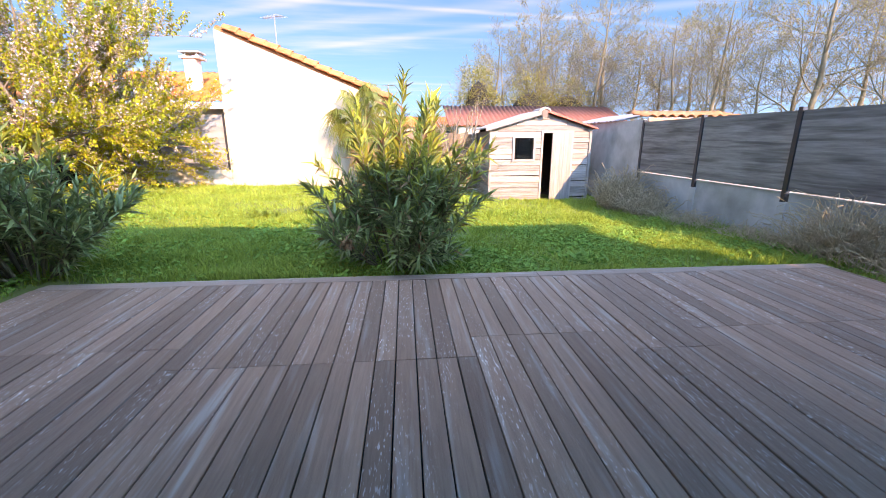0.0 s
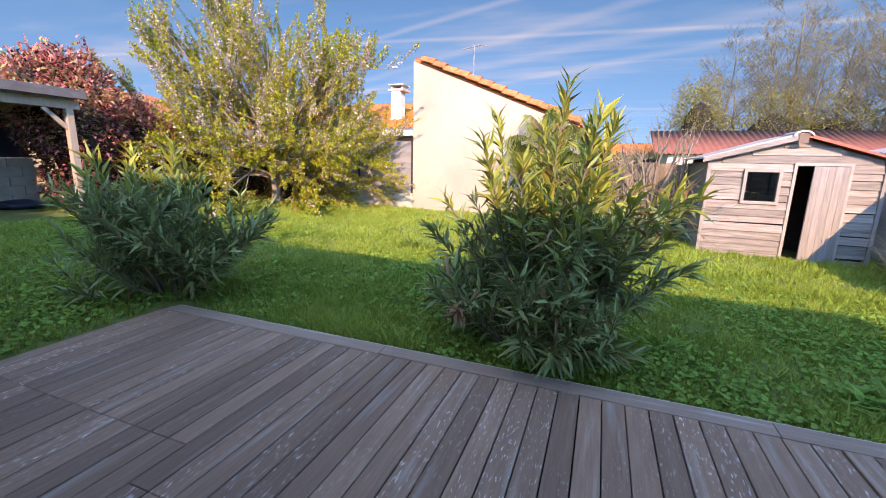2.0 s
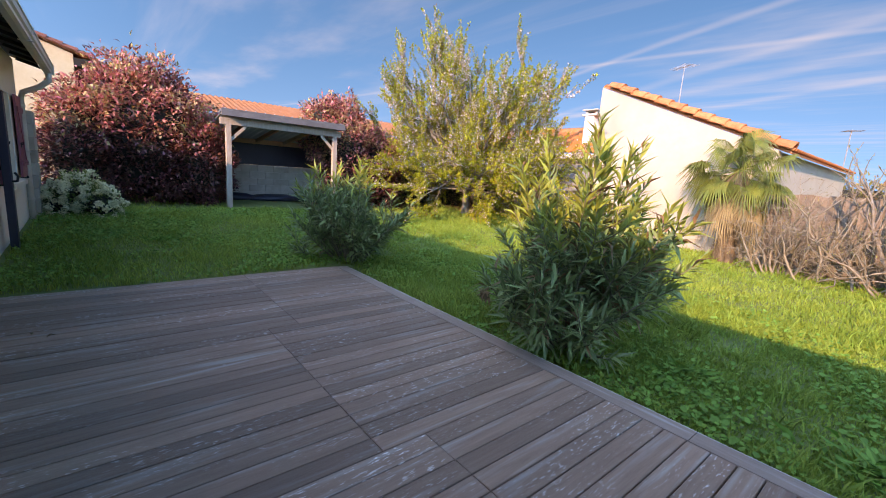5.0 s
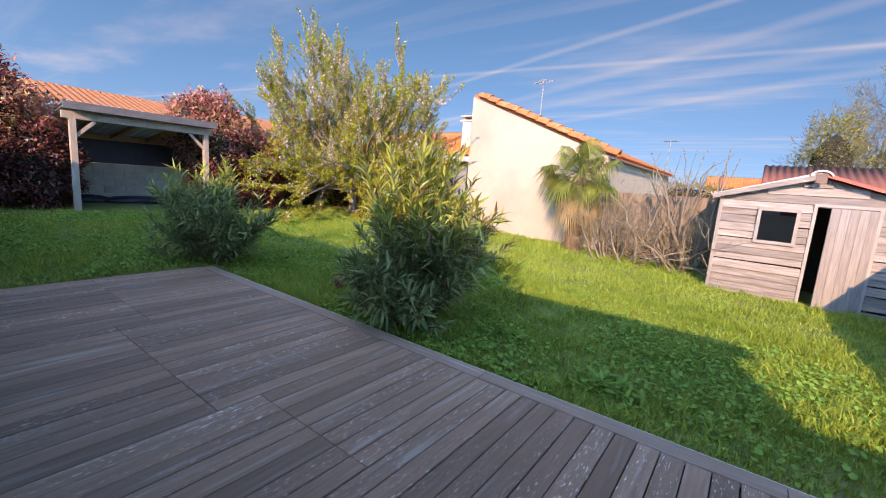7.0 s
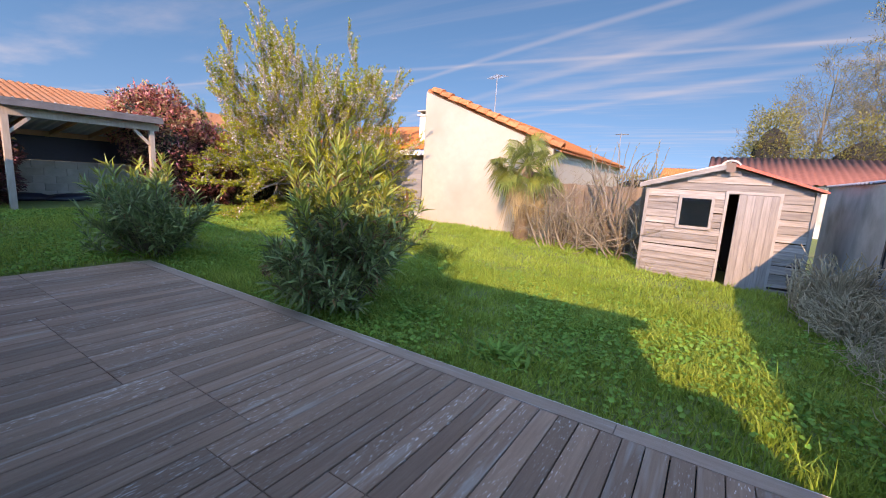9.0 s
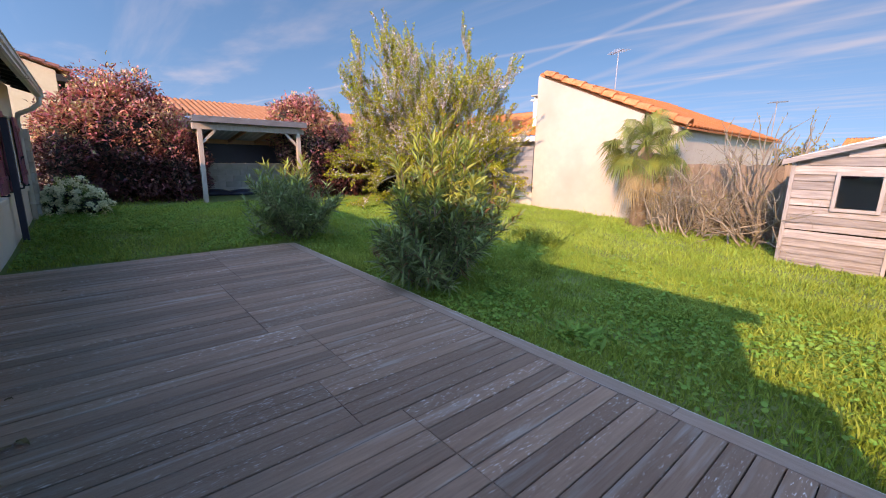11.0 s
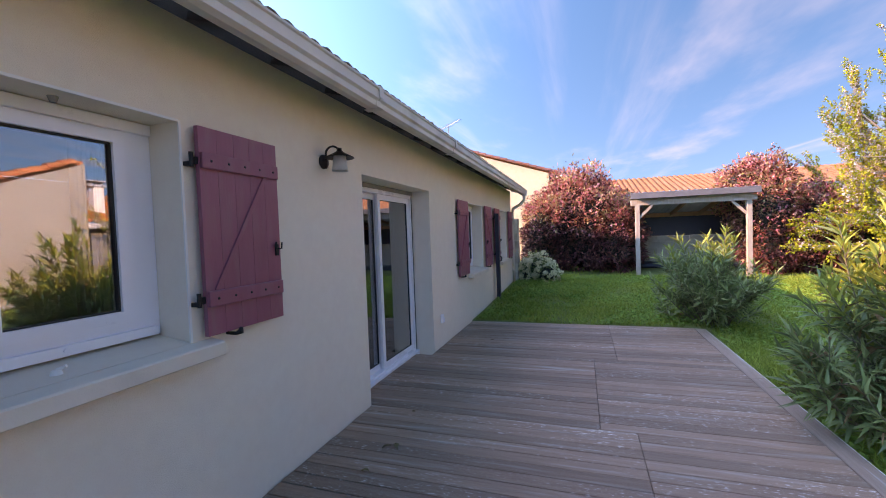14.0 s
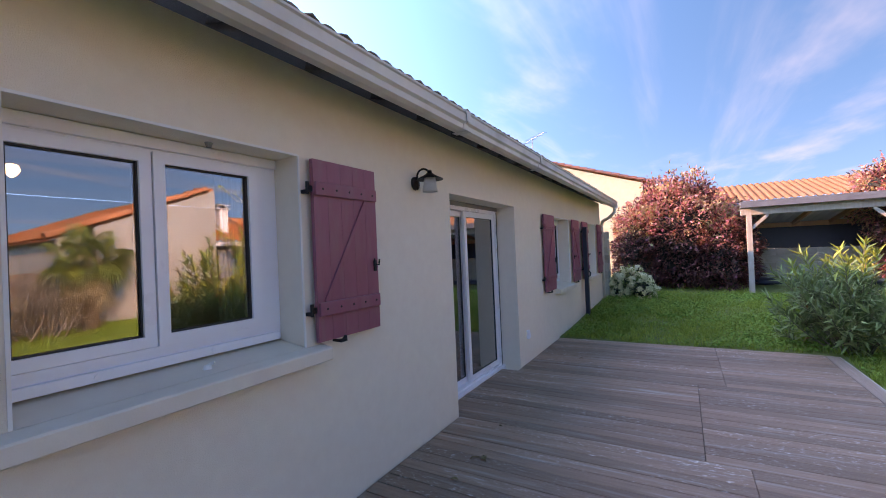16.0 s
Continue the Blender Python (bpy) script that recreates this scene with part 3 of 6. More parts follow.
def build_gutter():
    g = thing("gutter", "beige-grey moulded plastic gutter along the eaves", "gutter", (-1.4, 1.05, 2.6))
    y0, y1 = 0.965, 1.085
    prof = [(y0, 2.72), (y0, 2.62), (y0 + 0.02, 2.598), (y1 - 0.05, 2.598), (y1 - 0.02, 2.615), (y1 - 0.02, 2.655), (y1, 2.672), (y1, 2.735), (y1 + 0.012, 2.742), (y1 + 0.012, 2.755), (y1 - 0.008, 2.755), (y1 - 0.012, 2.69), (y1 - 0.035, 2.665), (y1 - 0.035, 2.612), (y0 + 0.012, 2.612), (y0 + 0.012, 2.72)]
    for x0, x1 in ((-7.9, -5.02), (-5.0, -1.02), (-1.0, 0.98), (1.0, 5.3)):
        bm = bmesh.new()
        ra = [bm.verts.new((x0, y, z)) for y, z in prof]
        rb = [bm.verts.new((x1, y, z)) for y, z in prof]
        for k in range(len(prof)):
            bm.faces.new((ra[k], ra[(k + 1) % len(prof)], rb[(k + 1) % len(prof)], rb[k]))
        bm.faces.new(ra), bm.faces.new(rb[::-1])
        part("gutter_length", bm, M_GUTTER, g)
    for x in (-5.01, -1.01, 0.99):
        bm = bmesh.new()
        box(bm, x - 0.035, x + 0.035, y0 - 0.004, y1 + 0.016, 2.593, 2.597)
        box(bm, x - 0.035, x + 0.035, y1 + 0.0135, y1 + 0.019, 2.672, 2.758)
        box(bm, x - 0.035, x + 0.035, y1 - 0.018, y1 - 0.014, 2.615, 2.66)
        part("joint_sleeve", bm, M_GUTTER, g)
    boxpart("end_cap", (-7.915, -7.9, y0 - 0.004, y1 + 0.014, 2.595, 2.758), M_GUTTER, g)
    d = thing("downpipe", "grey plastic downpipe on the house corner", "downpipe", (-7.8, 0.7, 0.0))
    bm = bmesh.new()
    tube(bm, [(-7.75, 1.03, 2.60), (-7.75, 1.03, 2.48), (-7.8, 0.90, 2.36), (-7.95, 0.68, 2.26), (-7.98, 0.65, 2.15), (-7.98, 0.65, -0.05)], 0.042, 12)
    part("pipe", bm, M_GUTTER, d, smooth=True)
    for z in (0.5, 1.3, 2.05):
        bm = bmesh.new()
        tube(bm, [(-7.98, 0.65, z - 0.015), (-7.98, 0.65, z + 0.015)], 0.05, 12)
        part("clip", bm, M_GUTTER, d)


build_gutter()


def frame_ring(bm, x0, x1, z0, z1, y0, y1, w, bevel=0.0):
    box(bm, x0, x0 + w, y0, y1, z0, z1, bevel=bevel)
    box(bm, x1 - w, x1, y0, y1, z0, z1, bevel=bevel)
    box(bm, x0 + w, x1 - w, y0, y1, z0, z0 + w, bevel=bevel)
    box(bm, x0 + w, x1 - w, y0, y1, z1 - w, z1, bevel=bevel)


def build_window(k, x0, x1, z0, z1, detail):
    w = thing("window_%d" % (k + 1), "white plastic two-leaf window in a deep cream reveal", "window", ((x0 + x1) / 2, 0.4, z0), kind="structure")
    y0, y1 = 0.30, 0.37
    zs = z0 + 0.045
    bm = bmesh.new()
    f = 0.075 if detail else 0.06
    fl, fr = (0.145, 0.004) if detail else (f, f)
    box(bm, x0 + 0.002, x0 + fl, y0, y1, zs, z1 - 0.002)
    box(bm, x1 - fr, x1 - 0.002, y0, y1, zs, z1 - 0.002)
    box(bm, x0 + fl, x1 - fr, y0, y1, zs, zs + f)
    box(bm, x0 + fl, x1 - fr, y0, y1, z1 - f, z1 - 0.002)
    box(bm, x0 + fl, x1 - fr, y0, y1 + 0.012, zs + f + 0.001, zs + 0.10)
    part("window_frame", bm, M_PVC, w)
    boxpart("roller_box", (x0 + 0.003, x1 - 0.003, y0 + 0.02, y1 + 0.02, z1 - 0.06, z1 - 0.0035), M_PVC, w, bevel=0.006)
    mid = 3.005 if detail else (x0 + x1) / 2
    for a, b, yy in ((x0 + fl, mid - 0.001, 0.012), (mid + 0.001, x1 - fr, 0.0)):
        bm = bmesh.new()
        frame_ring(bm, a + 0.001, b - 0.001, zs + 0.102, z1 - f - 0.001, y0 + 0.01, y1 + 0.012 + yy, 0.052)
        sash = part("sash", bm, M_PVC, w)
        bm = bmesh.new()
        frame_ring(bm, a + 0.053, b - 0.053, zs + 0.154, z1 - f - 0.053, y0 + 0.02, y1 - 0.004 + yy, 0.007)
        part("gasket", bm, M_GASKET, sash)
        pane = boxpart("pane", (a + 0.054, b - 0.054, y1 - 0.022 + yy, y1 - 0.018 + yy, zs + 0.155, z1 - f - 0.054), M_GLASS, sash)
        pane.visible_shadow = False
    # sloping rendered sill that stands proud of the wall
    bm = bmesh.new()
    front = [(WALL + 0.003, z0 - 0.001), (WALL + 0.092, z0 - 0.014), (WALL + 0.10, z0 - 0.022), (WALL + 0.10, z0 - 0.085), (WALL + 0.092, z0 - 0.092), (WALL + 0.003, z0 - 0.090)]
    ra = [bm.verts.new((x0 - 0.12, y, z)) for y, z in front]
    rb = [bm.verts.new((x1 + 0.06, y, z)) for y, z in front]
    for q in range(len(front)):
        bm.faces.new((ra[q], ra[(q + 1) % len(front)], rb[(q + 1) % len(front)], rb[q]))
    bm.faces.new(ra), bm.faces.new(rb[::-1])
    top = [(0.30, z0 + 0.043), (WALL + 0.0032, z0 + 0.0005), (WALL + 0.0032, z0 - 0.0), (0.30, z0 - 0.0)]
    ra = [bm.verts.new((x0 + 0.003, y, z)) for y, z in top]
    rb = [bm.verts.new((x1 - 0.003, y, z)) for y, z in top]
    for q in range(4):
        bm.faces.new((ra[q], ra[(q + 1) % 4], rb[(q + 1) % 4], rb[q]))
    bm.faces.new(ra), bm.faces.new(rb[::-1])
    part("window_sill", bm, M_SILL, w, "cream stone sill")
    bm = bmesh.new()
    for xx in (x0, x1):
        box(bm, xx - 0.006, xx + 0.006, WALL - 0.006, WALL + 0.003, z0, z1)
    box(bm, x0 + 0.006, x1 - 0.006, WALL - 0.006, WALL + 0.003, z1 - 0.006, z1 + 0.006)
    part("corner_bead", bm, M_BEAD, w)
    if detail:
        boxpart("drip_rail", (x0 + 0.03, x1 - 0.03, y1 + 0.001, y1 + 0.035, zs + 0.004, zs + 0.05), M_PVC, w, bevel=0.005)
        for xx in (x0 + 0.95, x0 + 0.45):
            bm = bmesh.new()
            tube(bm, [(xx, y1 + 0.034, zs + 0.03), (xx, y1 + 0.042, zs + 0.03)], 0.011, 10)
            part("screw_cap", bm, M_PVC, w)
        bm = bmesh.new()
        tube(bm, [(x0 + 0.47, 0.47, z1 - 0.025), (x0 + 0.47, 0.47, z1)], [0.012, 0.02], 10)
        part("shutter_stop", bm, M_ALU, w)
        bm = bmesh.new()
        tube(bm, [(x0 + 0.55, 0.52, z0 + 0.012), (x0 + 0.55, 0.52, z0 + 0.03)], [0.022, 0.016], 10)
        tube(bm, [(x0 + 0.55, 0.52, z0 + 0.03), (x0 + 0.53, 0.55, z0 + 0.045)], 0.007, 8)
        part("sill_hook", bm, M_BEAD, w)
    return w


for k, (a, b, c, d) in enumerate(WINDOWS):
    build_window(k, a, b, c, d, k == 0)


def build_shutter(x0, x1, z0, z1, hinge_left):
    """A ledged shutter folded open on the wall; hinge_left: hung on its edge with the smaller x."""
    sh = thing("shutter", "plum-red painted wooden shutter with black hinges, folded open on the wall", "shutter", ((x0 + x1) / 2, WALL + 0.05, z0), group="plum window shutters")
    y0, y1 = WALL + 0.03, WALL + 0.058
    n = 5
    step = (x1 - x0) / n
    for k in range(n):
        boxpart("board", (x0 + k * step + 0.0005, x0 + (k + 1) * step - 0.0005, y0, y1, z0, z1), M_SHUT, sh, bevel=0.002)
    h = z1 - z0
    zb, zt = z0 + 0.14 * h, z0 + 0.80 * h
    for z in (zb, zt):
        led = boxpart("ledge", (x0 + 0.012, x1 - 0.002, y1 + 0.0005, y1 + 0.022, z, z + 0.085), M_SHUT, sh, bevel=0.007)
        for k in range(n):
            xx = x0 + (k + 0.5) * step
            bm = bmesh.new()
            tube(bm, [(xx, y1 + 0.021, z + 0.042), (xx, y1 + 0.025, z + 0.042)], [0.0085, 0.006], 8)
            part("bolt", bm, M_IRON, led)
    # diagonal brace
    xa, xb = (x1 - 0.06, x0 + 0.12) if not hinge_left else (x0 + 0.06, x1 - 0.12)
    p, q = Vector((xa, 0, zb + 0.085)), Vector((xb, 0, zt))
    d = (q - p)
    ang = math.atan2(d.z, d.x)
    m = Matrix.Translation((p.x, 0, p.z)) @ Matrix.Rotation(-ang, 4, "Y")
    boxpart("brace", (0.0, d.length, y1 + 0.0005, y1 + 0.012, -0.012, 0.012), M_SHUT, sh, m=m, bevel=0.003)
    hx = x0 if hinge_left else x1
    s = -1 if hinge_left else 1
    for z in (zb + 0.04, zt + 0.04):
        bm = bmesh.new()
        tube(bm, [(hx + s * 0.035, WALL + 0.045, z - 0.035), (hx + s * 0.035, WALL + 0.045, z + 0.04)], 0.011, 10)
        box(bm, min(hx, hx + s * 0.035), max(hx, hx + s * 0.035), WALL + 0.035, WALL + 0.05, z - 0.018, z + 0.018)
        box(bm, hx + s * 0.035 - 0.012, hx + s * 0.035 + 0.012, WALL + 0.001, WALL + 0.04, z - 0.03, z - 0.008)
        part("hinge", bm, M_IRON, sh, "black iron hinge")
    fx = x1 - 0.04 if hinge_left else x0 + 0.04
    bm = bmesh.new()
    zc = z0 + 0.40 * h
    box(bm, fx - 0.012, fx + 0.012, y1 + 0.001, y1 + 0.012, zc - 0.045, zc + 0.03)
    tube(bm, [(fx, y1 + 0.012, zc), (fx - 0.01, y1 + 0.035, zc), (fx - 0.012, y1 + 0.038, zc + 0.04)], 0.006, 8)
    tube(bm, [(fx + 0.02, y1 + 0.02, zc + 0.0), (fx + 0.02, y1 + 0.022, zc + 0.045)], 0.006, 8)
    part("catch", bm, M_IRON, sh, "black iron catch")
    bm = bmesh.new()
    bx = (x0 + x1) / 2 + (0.1 if hinge_left else 0.12)
    tube(bm, [(bx, WALL, z0 - 0.02), (bx, WALL + 0.07, z0 - 0.02), (bx - 0.02, WALL + 0.085, z0 - 0.012), (bx - 0.025, WALL + 0.085, z0 + 0.012)], [0.009, 0.011, 0.018, 0.009], 8)
    part("hold_back", bm, M_IRON, sh, "black iron hold-back")
    return sh


build_shutter(1.67, 2.25, 1.105, 2.225, False)
build_shutter(3.635, 4.215, 1.105, 2.225, True)
build_shutter(-3.14, -2.54, 0.90, 2.165, False)
build_shutter(-5.12, -4.52, 0.90, 2.165, True)
build_shutter(-6.06, -5.50, 0.90, 2.165, False)
build_shutter(-7.92, -7.36, 0.90, 2.165, True)


def build_door():
    x0, x1, z0, z1 = DOOR
    d = thing("door_1", "white aluminium sliding patio door, shut, with dark reflecting glass", "patio door", ((x0 + x1) / 2, 0.3, 0.0), kind="structure")
    bm = bmesh.new()
    frame_ring(bm, x0 + 0.002, x1 - 0.002, 0.0, z1 - 0.05, 0.20, 0.325, 0.045)
    part("door_frame", bm, M_PVC, d)
    boxpart("roller_box", (x0 + 0.003, x1 - 0.003, 0.275, 0.345, z1 - 0.049, z1 - 0.003), M_ALU, d)
    bm = bmesh.new()
    box(bm, x0 + 0.006, x0 + 0.014, 0.326, 0.333, 0.0, z1 - 0.06)
    part("seal", bm, M_GASKET, d)
    mid = -0.42
    for a, b, y in ((x0 + 0.047, mid + 0.03, 0.285), (mid - 0.03, x1 - 0.047, 0.235)):
        bm = bmesh.new()
        frame_ring(bm, a, b, 0.047, z1 - 0.097, y - 0.018, y + 0.018, 0.065)
        lf = part("leaf", bm, M_PVC, d)
        bm = bmesh.new()
        frame_ring(bm, a + 0.066, b - 0.066, 0.113, z1 - 0.163, y - 0.012, y + 0.012, 0.006)
        part("gasket", bm, M_GASKET, lf)
        pane = boxpart("pane", (a + 0.067, b - 0.067, y - 0.003, y + 0.003, 0.114, z1 - 0.164), M_GLASS, lf)
        pane.visible_shadow = False
    bm = bmesh.new()
    box(bm, x0 + 0.002, x1 - 0.002, 0.3252, 0.37, -0.035, 0.022)
    part("threshold", bm, M_PVC, d)


build_door()


def build_curtain(x0, x1, y, z0, z1):
    bm = bmesh.new()
    n = 60
    va, vb = [], []
    for k in range(n + 1):
        x = x0 + (x1 - x0) * k / n
        yy = y + 0.03 * math.sin(k * 0.9) + 0.012 * math.sin(k * 2.3)
        va.append(bm.verts.new((x, yy, z0))), vb.append(bm.verts.new((x, yy, z1)))
    for k in range(n):
        bm.faces.new((va[k], va[k + 1], vb[k + 1], vb[k]))
    ob = single("curtain", bm, M_CURTAIN, "taupe floor-length curtain hanging behind the glass", "curtain", smooth=True)
    sol = ob.modifiers.new("thick", "SOLIDIFY")
    sol.thickness = 0.004
    return ob


build_curtain(-1.3, -0.75, 0.08, 0.0, 2.35)
build_curtain(-0.05, 0.42, 0.08, 0.0, 2.35)
build_curtain(2.32, 2.52, 0.10, 0.0, 2.4)


def build_pendant():
    p = thing("pendant_lamp", "lit glass pendant lamp hanging in the dim room", "pendant lamp", (3.25, -1.2, 2.2))
    bm = bmesh.new()
    tube(bm, [(3.25, -1.2, 2.32), (3.25, -1.2, 2.5)], 0.006, 8)
    part("cord", bm, M_IRON, p)
    for dx in (0.0, 0.12):
        bm = bmesh.new()
        lathe(bm, [(0.012, 0.06), (0.034, 0.05), (0.042, 0.02), (0.034, 0.0), (0.016, -0.022), (0.003, -0.03)], (3.25 - dx, -1.2 + dx, 2.24), 16)
        part("shade", bm, M_BULB, p, "glowing warm glass shade", smooth=True)


build_pendant()


def build_wall_lamp():
    x, z = 1.06, 2.22
    l = thing("wall_lamp", "bronze outdoor wall lantern with a clear frosted glass shade", "wall lamp", (x, WALL, z))
    bm = bmesh.new()
    tube(bm, [(x, WALL + 0.001, z), (x, WALL + 0.018, z), (x, WALL + 0.03, z)], [0.058, 0.055, 0.03], 20)
    part("wall_plate", bm, M_LAMP, l, smooth=True)
    bm = bmesh.new()
    pts = [(x, WALL + 0.025, z - 0.055), (x, WALL + 0.03, z)]
    pts += [(x, WALL + 0.03 + 0.06 * (1 - math.cos(t)), z + 0.06 + 0.055 * math.sin(t)) for t in np.linspace(0.1, 2.6, 9)]
    pts += [(x, WALL + 0.155, z + 0.075)]
    tube(bm, pts, 0.0085, 8)
    part("arm", bm, M_LAMP, l, smooth=True)
    cx, cy, cz = x, WALL + 0.155, z
    bm = bmesh.new()
    lathe(bm, [(0.004, 0.098), (0.018, 0.095), (0.02, 0.075), (0.032, 0.065), (0.045, 0.055), (0.112, 0.022), (0.114, 0.016), (0.045, 0.044), (0.004, 0.05)], (cx, cy, cz), 24)
    part("cap", bm, M_LAMP, l, "bronze conical cap", smooth=True)
    bm = bmesh.new()
    lathe(bm, [(0.045, 0.043), (0.052, 0.0), (0.064, -0.085), (0.061, -0.085), (0.049, 0.0), (0.042, 0.043)], (cx, cy, cz), 24)
    part("shade", bm, M_FROST, l, "frosted tapered glass shade", smooth=True)


build_wall_lamp()
bm = bmesh.new()
box(bm, -1.70, -1.62, WALL + 0.0005, WALL + 0.035, 0.33, 0.455, bevel=0.012)
so = thing("outdoor_socket", "white plastic outdoor power socket on the wall", "socket", (-1.66, WALL, 0.39))
part("housing", bm, M_PVC, so)
boxpart("flap", (-1.69, -1.63, WALL + 0.0355, WALL + 0.045, 0.345, 0.415), M_PVC, so, bevel=0.005)


def build_pole():
    p = thing("post", "dark navy metal post standing against the house wall", "post", (-5.44, 0.70, 0.0))
    z = gz(-5.44, 0.72)
    boxpart("shaft", (-5.50, -5.38, 0.66, 0.74, z - 0.1, 2.02), M_NAVY, p, bevel=0.006)
    boxpart("top_cap", (-5.505, -5.375, 0.655, 0.745, 2.0202, 2.035), M_NAVY, p)
    bm = bmesh.new()
    tube(bm, [(-5.40, 0.745, 0.95), (-5.38, 0.79, 0.96), (-5.38, 0.80, 1.02), (-5.40, 0.77, 1.06)], 0.014, 8)
    part("hook", bm, M_IRON, p)


build_pole()
bl = thing("block_pillar", "grey concrete block pillar beside the house corner", "pillar", (-8.45, 0.55, 0.0))
for k in range(9):
    boxpart("block", (-8.66, -8.22, 0.32, 0.74, 0.0 + k * 0.222, 0.214 + k * 0.222), M_CONC_PALE, bl, bevel=0.008)

# ---- carport ----
def build_carport():
    c = thing("carport", "open timber carport with a corrugated roof and block back wall", "carport", (-11, 5.5, 0.3))
    x0, x1, ya, yb = -12.6, -9.5, 4.07, 6.92
    for y in (ya + 0.03, yb - 0.03):
        boxpart("post", (x1 - 0.06, x1 + 0.06, y - 0.06, y + 0.06, 0.1, 2.24), M_TIMBER, c, bevel=0.006)
        s = 1 if y < 5 else -1
        bm = bmesh.new()
        m = Matrix.Translation((x1, y + s * 0.05, 1.88)) @ Matrix.Rotation(-s * radians(45), 4, "X")
        box(bm, -0.03, 0.03, -0.035, 0.035, 0.0, 0.5, m=m)
        part("brace", bm, M_TIMBER, c)
    boxpart("front_beam", (x1 - 0.05, x1 + 0.05, ya - 0.15, yb + 0.15, 2.2405, 2.40), M_TIMBER, c, bevel=0.006)
    boxpart("rear_beam", (x0 + 0.5, x0 + 0.58, ya - 0.15, yb + 0.15, 1.93, 2.07), M_TIMBER_RED, c, bevel=0.006)
    s = (2.42 - 2.06) / (x1 - x0 - 0.5)
    m = Matrix.Translation((x1, 0, 2.42)) @ Matrix.Rotation(-math.atan(s), 4, "Y")
    for y in (4.6, 5.45, 6.3):
        boxpart("rafter", (-2.9, 0.02, y - 0.035, y + 0.035, -0.10, -0.001), M_TIMBER_RED, c, m=m)
    n = 96
    bm = bmesh.new()
    rows = []
    for x in (-3.0, 0.24):
        rows.append([bm.verts.new(m @ Vector((x, ya - 0.14 + (yb - ya + 0.28) * k / n, 0.045 + 0.028 * math.sin(k * math.tau / 6)))) for k in range(n + 1)])
    for k in range(n):
        bm.faces.new((rows[0][k], rows[0][k + 1], rows[1][k + 1], rows[1][k]))
    sh = part("roof_sheet", bm, M_CORR, c, "grey-green corrugated roof sheet", smooth=True)
    sol = sh.modifiers.new("thick", "SOLIDIFY")
    sol.thickness = 0.008
    boxpart("verge_cap", (-0.06, 0.30, ya - 0.16, yb + 0.16, 0.085, 0.135), M_CORR_TOP, c, "dark fibre-cement roof edge", m=m)
    boxpart("front_flashing", (0.245, 0.305, ya - 0.165, yb + 0.165, -0.035, 0.084), M_CORR_TOP, c, "dark fibre-cement front edge", m=m, bevel=0.006)
    for k in range(14):
        y = ya - 0.06 + k * (yb - ya + 0.12) / 13
        bm = bmesh.new()
        tube(bm, [m @ Vector((0.22, y, 0.13)), m @ Vector((0.22, y, 0.165))], [0.028, 0.02], 8)
        part("roof_bolt", bm, M_TIN, c)
    for r in range(5):
        z = 0.2 + r * 0.215
        y = ya - 0.5 - (0.25 if r % 2 else 0)
        while y < yb + 0.6:
            boxpart("block", (x0, x0 + 0.2, y + 0.004, y + 0.496, z, z + 0.211), M_CONC_PALE, c, bevel=0.004)
            y += 0.5
    bm = bmesh.new()
    box(bm, x0 + 0.02, x0 + 0.16, ya - 0.5, yb + 0.6, 1.2755, 2.1)
    part("back_panel", bm, M_TARP, c, "navy boarded upper back")
    boxpart("side_panel", (x0 + 0.2, x1 - 0.8, ya - 0.25, ya - 0.2, 0.1, 2.0), M_DARKROOM, c)


build_carport()


def blob(name, centre, size, material, label, category, seed=0, sub=3, amp=0.25):
    bm = bmesh.new()
    bmesh.ops.create_icosphere(bm, subdivisions=sub, radius=1.0)
    for v in bm.verts:
        n = noise.noise(v.co * 1.7 + Vector((seed, seed * 2, 3)))
        v.co *= 1 + amp * n
        v.co = Vector((v.co.x * size[0], v.co.y * size[1], max(v.co.z, -0.6) * size[2])) + Vector(centre)
    return single(name, bm, material, label, category, smooth=True)


for x, y, sx, sy in ((-11.6, 4.7, 0.3, 0.6), (-11.5, 5.8, 0.35, 0.8), (-11.6, 6.8, 0.3, 0.45)):
    blob("tarpaulin", (x, y, gz(x, y) + 0.07), (sx, sy, 0.13), M_TARP, "crumpled dark blue tarpaulin lying on the ground", "tarpaulin", seed=x + y)

